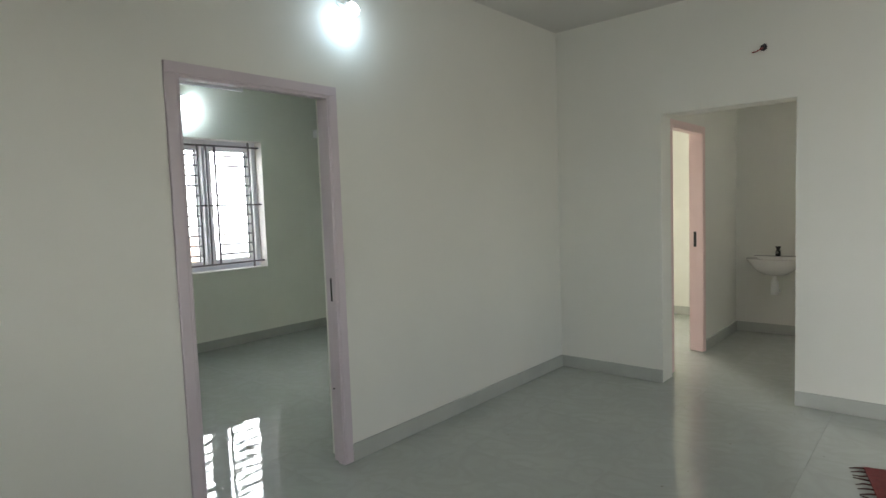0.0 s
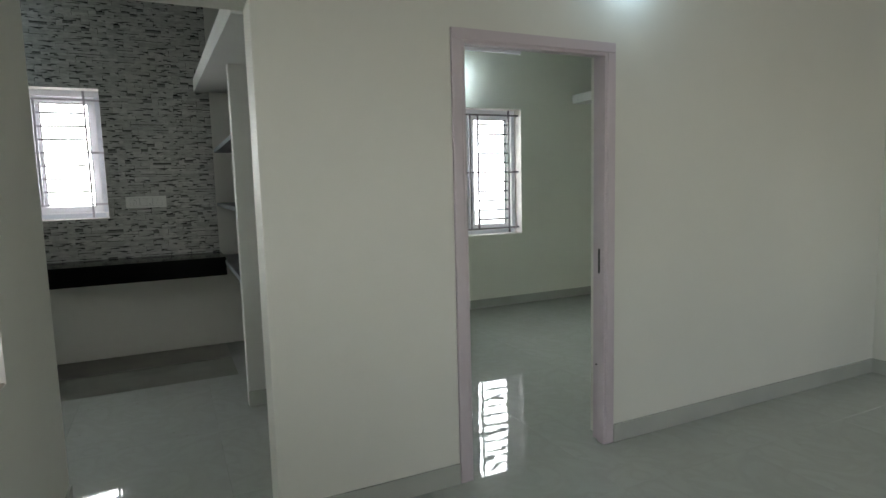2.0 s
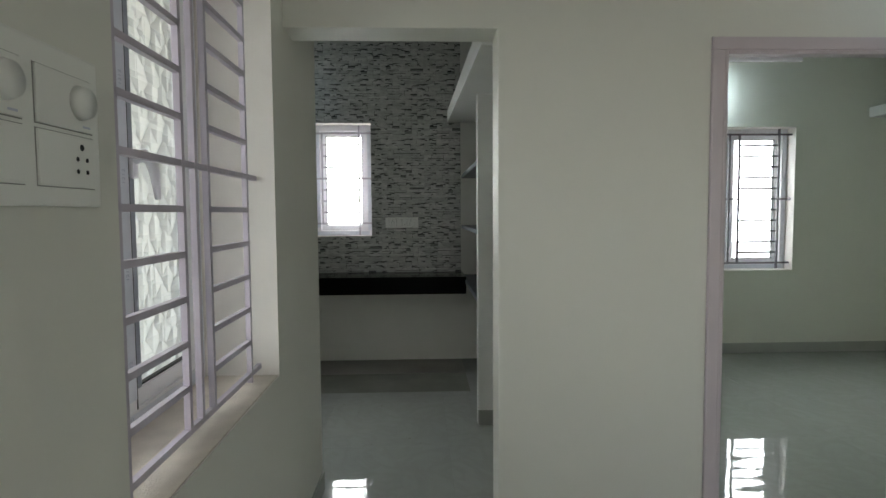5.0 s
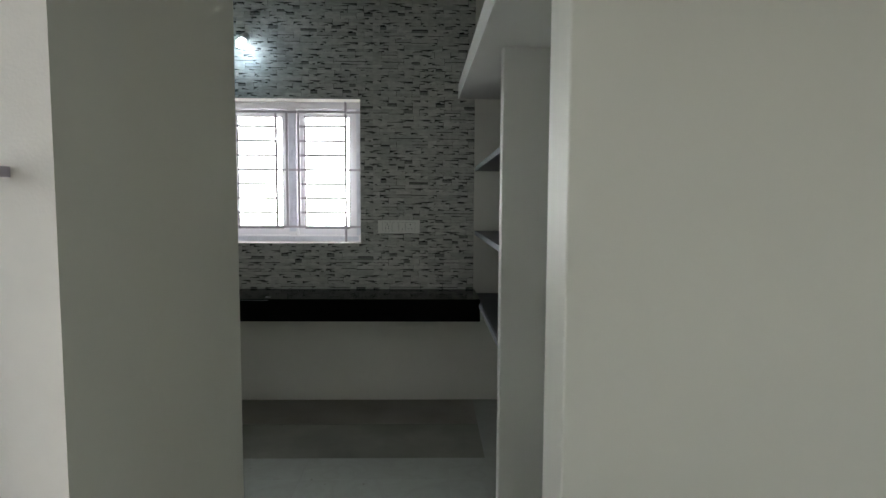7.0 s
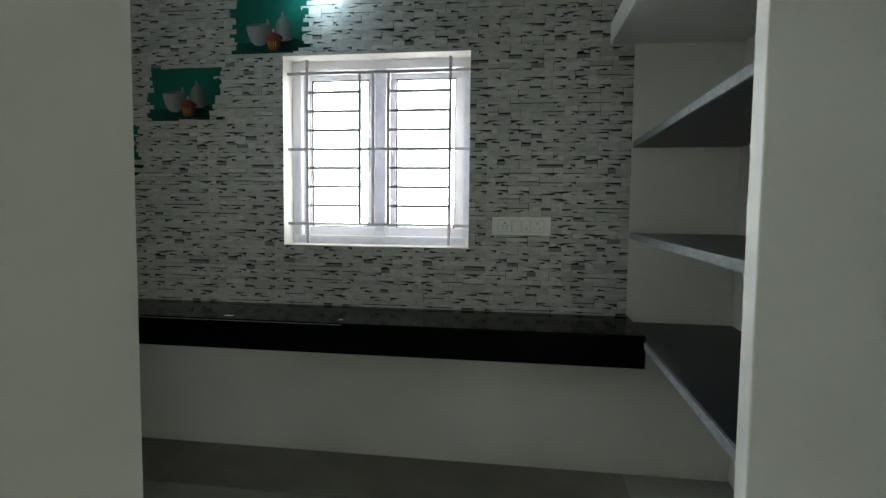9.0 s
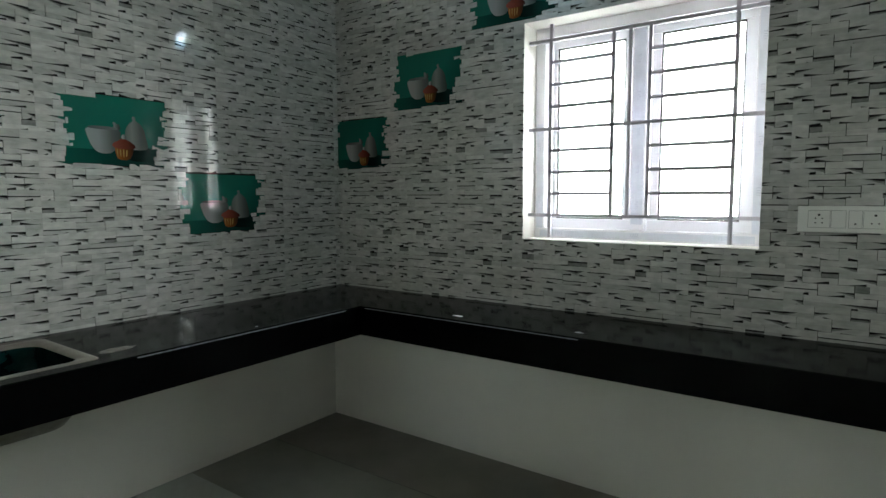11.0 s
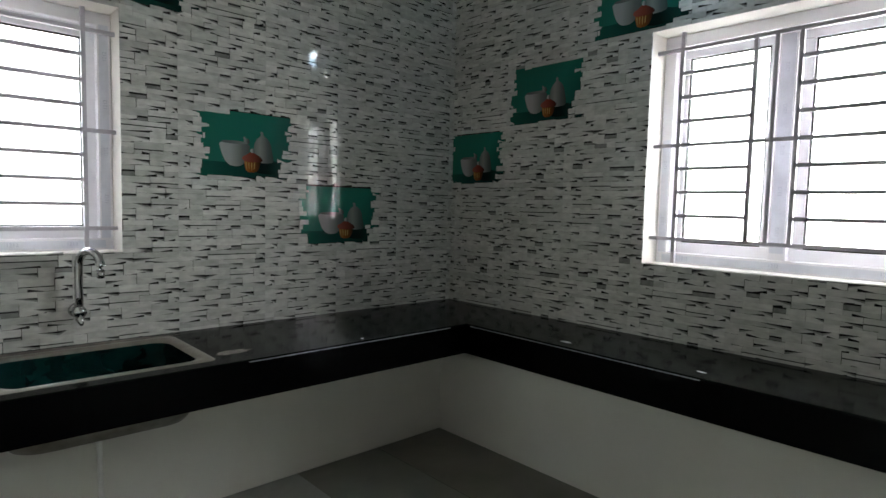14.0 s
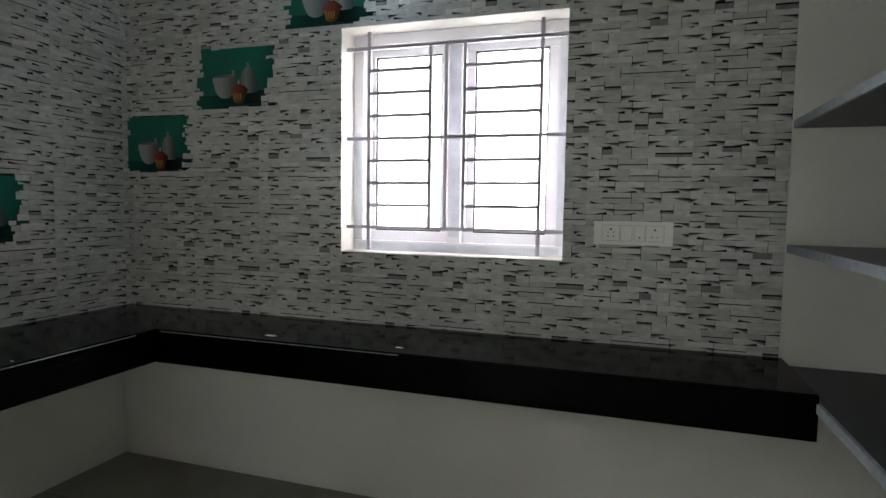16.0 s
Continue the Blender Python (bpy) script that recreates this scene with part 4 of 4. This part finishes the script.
def picture(name, m, w, h):
    """A printed ceramic insert: green ground with a cup, a jug and a cupcake. Local x across, y into the wall, z up."""
    s = empty(name, m, "glossy green picture tile with cup, jug and cupcake", "picture tile", "picture tiles")
    part("ground", box(-0.03, w + 0.03, -0.0012, 0.004, -0.012, h + 0.012), M_PICGREEN, s)
    part("table_shade", box(-0.03, w + 0.03, -0.0016, -0.0013, -0.012, h * 0.20), M_PICDARK, s, "darker green table edge")
    level = [0.0018]

    def ink(nm, shape, material, times=2):
        level[0] += 0.0003
        part(nm, prism([(x * w, z * h) for x, z in rounded(shape, times)], -level[0], -level[0] + 0.0002), material, s)
    ink("dark_shade", [(0.56, 0.04), (0.55, 0.28), (0.66, 0.34), (0.86, 0.26), (0.99, 0.22), (0.99, 0.10), (0.90, 0.03)], M_PICBLACK)
    ink("jug", [(0.60, 0.22), (0.585, 0.40), (0.59, 0.52), (0.62, 0.62), (0.665, 0.67), (0.68, 0.70), (0.665, 0.735), (0.685, 0.765), (0.71, 0.735), (0.705, 0.69), (0.76, 0.645), (0.80, 0.56), (0.82, 0.42), (0.84, 0.30), (0.83, 0.22)], M_PICGREY)
    ink("cup_handle", [(0.44, 0.50), (0.47, 0.58), (0.455, 0.635), (0.475, 0.645), (0.505, 0.60), (0.52, 0.625), (0.545, 0.52)], M_PICGREY, 1)
    ink("cup", [(0.17, 0.545), (0.54, 0.545), (0.535, 0.40), (0.50, 0.25), (0.43, 0.14), (0.30, 0.14), (0.23, 0.24), (0.185, 0.42)], M_PICPALE)
    ink("cup_inside", [(0.185, 0.535), (0.24, 0.562), (0.46, 0.562), (0.525, 0.535), (0.46, 0.512), (0.24, 0.512)], M_PICINSIDE)
    ink("cake_case", [(0.465, 0.27), (0.475, 0.15), (0.50, 0.05), (0.62, 0.05), (0.66, 0.14), (0.68, 0.27)], M_PICBROWN, 1)
    ink("cake_top", [(0.435, 0.27), (0.455, 0.32), (0.51, 0.355), (0.55, 0.41), (0.60, 0.375), (0.67, 0.32), (0.705, 0.26), (0.66, 0.225), (0.48, 0.225)], M_PICRED)
    ink("cherry", [(0.54, 0.39), (0.545, 0.45), (0.58, 0.46), (0.60, 0.41), (0.58, 0.375)], M_PICPALE)
    for k in range(4):
        ink("cake_stripe", [(0.482 + 0.035 * k, 0.22), (0.50 + 0.035 * k, 0.22), (0.506 + 0.03 * k, 0.09 + 0.03 * (k % 2)), (0.494 + 0.03 * k, 0.09)], M_PICCREAM, 1)
    return s


PICS_SINK = [(-3.83, -3.42, 1.578, 1.862), (-4.385, -3.94, 1.248, 1.528), (-3.37, -2.93, 2.285, 2.57)]
PICS_BACK = [(-2.19, -1.79, 1.60, 1.885), (-1.69, -1.265, 1.935, 2.225), (-1.155, -0.725, 2.302, 2.60)]
for a, b, c, d in PICS_SINK:
    picture("picture_tile", pose(b, YS + 0.0042, c, 0, 0, 180), b - a, d - c)
for a, b, c, d in PICS_BACK:
    picture("picture_tile", pose(XB + 0.0042, a, c, 0, 0, 90), b - a, d - c)


# ---- stacked-stone wall cladding ----
def cladding(name, m, width, z0, z1, holes, near, seed, label, hand=1):
    """Courses of thin glazed strips on a dark joint bed. Local x along the wall, y outwards from it, z up.
    holes: (x0, x1, z0, z1, ragged). near: the stretch (x0, x1, z0, z1) whose strips are single parts."""
    rng = random.Random(seed)
    bed = empty(name, m, label, "wall cladding", kind="structure")
    wins = [h for h in holes if not h[4]]
    bm = bmesh.new()
    us = sorted({0.0, width, *[v for h in wins for v in h[:2]]})
    zs = sorted({z0, z1, *[v for h in wins for v in h[2:4]]})
    for a, b in zip(us, us[1:]):
        for c, d in zip(zs, zs[1:]):
            if not any(h[0] < (a + b) / 2 < h[1] and h[2] < (c + d) / 2 < h[3] for h in wins):
                bm.faces.new([bm.verts.new(p) for p in ((a, 0.003, c), (b, 0.003, c), (b, 0.003, d), (a, 0.003, d))])
    # the dark bed shows through slits shaped like the relief's shadows
    part("joint_bed", bm, M_GROUT, bed, "dark joints and slit shadows of the printed relief")
    stone, recess, singles = ([], []), ([], []), []
    TILE_W, TILE_H, LONG, COURSE = 0.413, 0.282, 0.118, 0.047

    def strip(xs, low, high, dp, base=0.002):
        """A thin strip between two edges given along xs, standing dp proud, with a fine chamfer."""
        e = 0.0004
        edge = list(zip(xs, low)) + list(zip(xs, high))[::-1]
        n = len(edge)
        cx = (xs[0] + xs[-1]) / 2
        inner = [(x + (e if x < cx else -e), z) for x, z in edge]
        k = len(xs)
        inner = [(x, z + (e if i < k else -e) * 0.6) for i, (x, z) in enumerate(inner)]
        vs = [(x, base, z) for x, z in edge] + [(x, dp - e, z) for x, z in edge] + [(x, dp, z) for x, z in inner]
        fs = [tuple(range(2 * n, 3 * n))]
        for o in (0, n):
            for i in range(n):
                j = (i + 1) % n
                fs.append((o + i, o + j, o + n + j, o + n + i))
        return vs, fs

    def put(store, vs, fs):
        o = len(store[0])
        store[0].extend(vs)
        store[1].extend(tuple(o + i for i in f) for f in fs)

    def design(key):
        """The blocks of one tile: (x0, x1, course, slit height, slit depth, reach, side, kind)."""
        dr = random.Random(key)
        out, main = [], (-1 if dr.random() < 0.75 else 1) * hand
        for r in range(6):
            x = 0.0
            lens = [LONG] * 3 + [LONG / 2] if r % 2 else [LONG / 2] + [LONG] * 3
            shift = dr.uniform(-0.012, 0.012)
            lens[0], lens[-1] = lens[0] + shift, lens[-1] - shift
            while lens:
                ln = lens.pop(0)
                if lens and dr.random() < 0.07:
                    ln += lens.pop(0)
                kind = dr.choices(("slit", "split", "low", "high", "plain"), (0.72, 0.09, 0.07, 0.06, 0.06))[0]
                if ln < 0.09 and kind in ("low", "high"):
                    kind = "plain"
                out.append((x, x + ln, r, dr.uniform(-0.005, 0.005), dr.choice((0.014, 0.016, 0.018, 0.020)), dr.uniform(0.45, 0.65), main if dr.random() < 0.85 else -main, kind))
                x += ln
        return out

    designs = [design(seed * 10 + k) for k in range(4)]

    def lay(store, x0, x1, low, high, dp, single):
        """Cuts a strip round the openings and lays what is left; low and high are heights along the strip."""
        c, d = min(low(x0), low(x1)), max(high(x0), high(x1))
        spans = [(max(x0, 0.0), min(x1, width), z0, z1)]
        mid = (c + d) / 2
        for h in holes:
            if h[4]:
                if h[2] - 0.008 < mid < h[3] + 0.008:
                    jr = random.Random(int(mid / 0.02) * 7 + int(h[0] * 100))
                    step = 0.035 if (mid - h[2]) < 0.35 * (h[3] - h[2]) else 0.0
                    a = h[0] + jr.uniform(-0.03, 0.028) + (step if h[5:] else 0.0)
                    b = h[1] + jr.uniform(-0.028, 0.03) - (0.0 if h[5:] else step)
                    spans = [t for p, q, u, v in spans for t in ((p, min(q, a), u, v), (max(p, b), q, u, v))]
            elif d > h[2] and c < h[3]:
                spans = [t for p, q, u, v in spans for t in ((p, min(q, h[0]), u, v), (max(p, h[1]), q, u, v),
                         (max(p, h[0]), min(q, h[1]), u, min(v, h[2])), (max(p, h[0]), min(q, h[1]), max(u, h[3]), v))]
        for p, q, u, v in spans:
            if q - p < 0.004:
                continue
            xs = [p] + [x for x in (x0 + (x1 - x0) * k for k in (0.22, 0.235, 0.245, 0.38, 0.5, 0.62, 0.755, 0.765, 0.78)) if p + 0.0005 < x < q - 0.0005] + [q]
            lo, hi = [max(low(x), u) for x in xs], [min(high(x), v) for x in xs]
            hi = [max(y, x + 0.0003) for x, y in zip(lo, hi)]
            if max(y - x for x, y in zip(lo, hi)) < 0.003:
                continue
            vs, fs = strip(xs, lo, hi, dp)
            if single and near and near[0] < p and q < near[1] and near[2] < c and d < near[3] and len(singles) < 300:
                singles.append((vs, fs))
            else:
                put(store, vs, fs)

    for ti in range(-1, int(width / TILE_W) + 1):
        for tj in range(int((z1 - z0) / TILE_H) + 2):
            tx, tz = ti * TILE_W + 0.04, z0 - 0.15 + tj * TILE_H
            for x0, x1, r, dm, deep, reach, side, kind in designs[(ti * 2 + tj * 3) % 4]:
                x0, x1 = tx + x0, tx + x1 if x1 > TILE_W - 0.001 else tx + x1 - rng.choice((0.0008, 0.0016, 0.0024))
                c, d = tz + r * COURSE, tz + (r + 1) * COURSE
                if x1 <= 0.004 or x0 >= width - 0.004 or d < z0 or c > z1:
                    continue
                m, ln = (c + d) / 2 + dm, x1 - x0
                dp = 0.0064 + 0.0004 * rng.random()
                if rng.random() < 0.35:      # a block that rides over the one above
                    d, dp = d + rng.uniform(0.003, 0.009), dp + 0.0008
                far = (lambda x: (x - x0) / ln) if side > 0 else (lambda x: (x1 - x) / ln)
                slit = {"slit": lambda x: deep * max(0.0, 1 - far(x) / reach) + 0.0004,
                        "split": lambda x: 0.0045, "low": lambda x: 0.004, "high": lambda x: 0.0004, "plain": lambda x: 0.0004}[kind]
                foot = rng.choice((0.003, 0.008, 0.010, 0.011, 0.012))
                under = lambda x: c + 0.0003 + (foot * (0.1 + 0.9 * max(0.0, 0.74 - far(x)) / 0.5) if far(x) > 0.24 else 0.0)
                flat = lambda z: (lambda x: z)
                half = x0 + ln * rng.uniform(0.35, 0.6)
                if kind == "high":
                    a, b = (half, x1) if side > 0 else (x0, half)
                    lay(stone, a, b, flat(m), flat(d), dp, True)
                    a, b = (x0, half - 0.001) if side > 0 else (half + 0.001, x1)
                    lay(recess, a, b, flat(m + 0.001), flat(d - 0.006), 0.0046, False)
                else:
                    lay(stone, x0, x1, flat(m), flat(d), dp, True)
                top = lambda x: m - slit(x)
                if kind == "low":
                    a, b = (half, x1) if side > 0 else (x0, half)
                    lay(stone, a, b, under, flat(m - 0.0004), dp, True)
                    a, b = (x0, half - 0.001) if side > 0 else (half + 0.001, x1)
                    lay(recess, a, b, flat(c + 0.001), flat(m - 0.007), 0.0046, False)
                else:
                    lay(stone, x0, x1, under, top, dp, True)
                # mid-grey piece below each slit, for the fading shade there
                if kind == "slit":
                    a, b = (x0, x0 + ln * min(1.0, reach * 0.9)) if side > 0 else (x1 - ln * min(1.0, reach * 0.9), x1)
                    lay(recess, a, b, lambda x: m - slit(x) - 0.0004, lambda x: m - 0.52 * slit(x), 0.0052, False)
    me = bpy.data.meshes.new("stone_strips")
    me.from_pydata(stone[0], [], stone[1])
    me.materials.append(M_STRIP)
    ob = new("stone_strips", me)
    ob.parent = bed
    tagged(ob, kind="stuff")
    me = bpy.data.meshes.new("recessed_stone")
    me.from_pydata(recess[0], [], recess[1])
    me.materials.append(M_RECESS)
    ob = new("recessed_stone", me)
    ob.parent = bed
    tagged(ob, kind="stuff")
    for vs, fs in singles:
        me = bpy.data.meshes.new("stone_strip")
        me.from_pydata(vs, [], fs)
        me.materials.append(M_STRIP1)
        o1 = new("stone_strip", me)
        o1.parent = bed
    return bed


# back wall: local x along +y from the sink corner
cladding("cladding_back", Matrix(((0, 1, 0, XB), (1, 0, 0, YS), (0, 0, 1, 0), (0, 0, 0, 1))), 1.082 - YS, CT, TOP,
         [(WIN_K[0] - YS, WIN_K[1] - YS, WIN_K[2], WIN_K[3], False)] + [(a - YS, b - YS, c, d, True) for a, b, c, d in PICS_BACK],
         (1.0, 3.0, 0.86, 1.2), 11, "grey stacked-stone effect glazed tiles on the kitchen wall")
cladding("cladding_sink", Matrix(((1, 0, 0, XB), (0, 1, 0, YS), (0, 0, 1, 0), (0, 0, 0, 1))), XE - XB, CT, TOP,
         [(WIN_S[0] - XB, WIN_S[1] - XB, WIN_S[2], WIN_S[3], False)] + [(a - XB, b - XB, c, d, True, True) for a, b, c, d in PICS_SINK],
         (0.3, 2.6, 0.86, 1.2), 12, "grey stacked-stone effect glazed tiles behind the sink", -1)
cladding("cladding_side", Matrix(((-0.033, -1, 0, XE - 0.033 * (YS + 1.556)), (1, 0, 0, YS), (0, 0, 1, 0), (0, 0, 0, 1))), 0.66, CT, TOP, [], None, 13, "grey stacked-stone effect glazed tiles on the side wall")

# ---- floor tiles ----
def floor_tiles(x0, x1, y0, y1, nx, ny):
    fl = bpy.data.objects["floor"]
    dx, dy = (x1 - x0) / nx, (y1 - y0) / ny
    g = 0.0004
    me = bpy.data.meshes.new("tile")
    bm = box(-dx / 2 + g, dx / 2 - g, -dy / 2 + g, dy / 2 - g, -0.012, 0.0)
    bm.to_mesh(me)
    bm.free()
    me.materials.append(M_TILE)
    for i in range(nx):
        for j in range(ny):
            t = new("tile", me)
            t.parent = fl
            t.matrix_world = pose(x0 + (i + 0.5) * dx, y0 + (j + 0.5) * dy, 0)


floor_tiles(-5.24, 3.56, YS - 0.2, 9.0, 11, 14)
# brown stone and tile strips, darkened in colour where the counter shades the floor
for nm, b in (("shaded_stone", (XB + 0.002, -4.442, YS + 0.002, 1.08, 0.0002, 0.0006)), ("shaded_tile", (-4.438, -3.91, YS + 0.002, 1.08, 0.0002, 0.0006))):
    st = mesh_ob(nm, box(*b), M_STRIPFLOOR if nm == "shaded_stone" else M_SHADEDTILE)
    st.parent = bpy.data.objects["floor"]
jt = mesh_ob("dark_joint", box(-4.4415, -4.4385, -2.19, 1.08, 0.0, 0.0006), M_DARKJOINT)
jt.parent = bpy.data.objects["floor"]

rng = random.Random(21)
bm = bmesh.new()
for k in range(90):
    x, y = rng.uniform(-4.8, 2.0), rng.uniform(0.4, 5.0)
    if x < -1.7:
        x, y = rng.uniform(-4.4, -2.5), rng.uniform(-1.4, 0.9)
    r = rng.uniform(0.002, 0.006)
    ring = [bm.verts.new((x + r * rng.uniform(0.5, 1.5) * math.cos(a), y + r * rng.uniform(0.5, 1.5) * math.sin(a), 0.0007)) for a in (0, 1.3, 2.5, 3.8, 5.1)]
    tip = bm.verts.new((x, y, 0.002))
    for i in range(5):
        bm.faces.new((ring[i], ring[(i + 1) % 5], tip))
tagged(mesh_ob("floor_dirt", bm, M_CEMENT), "small scattered specks of dirt on the tiles", "dirt", kind="stuff")
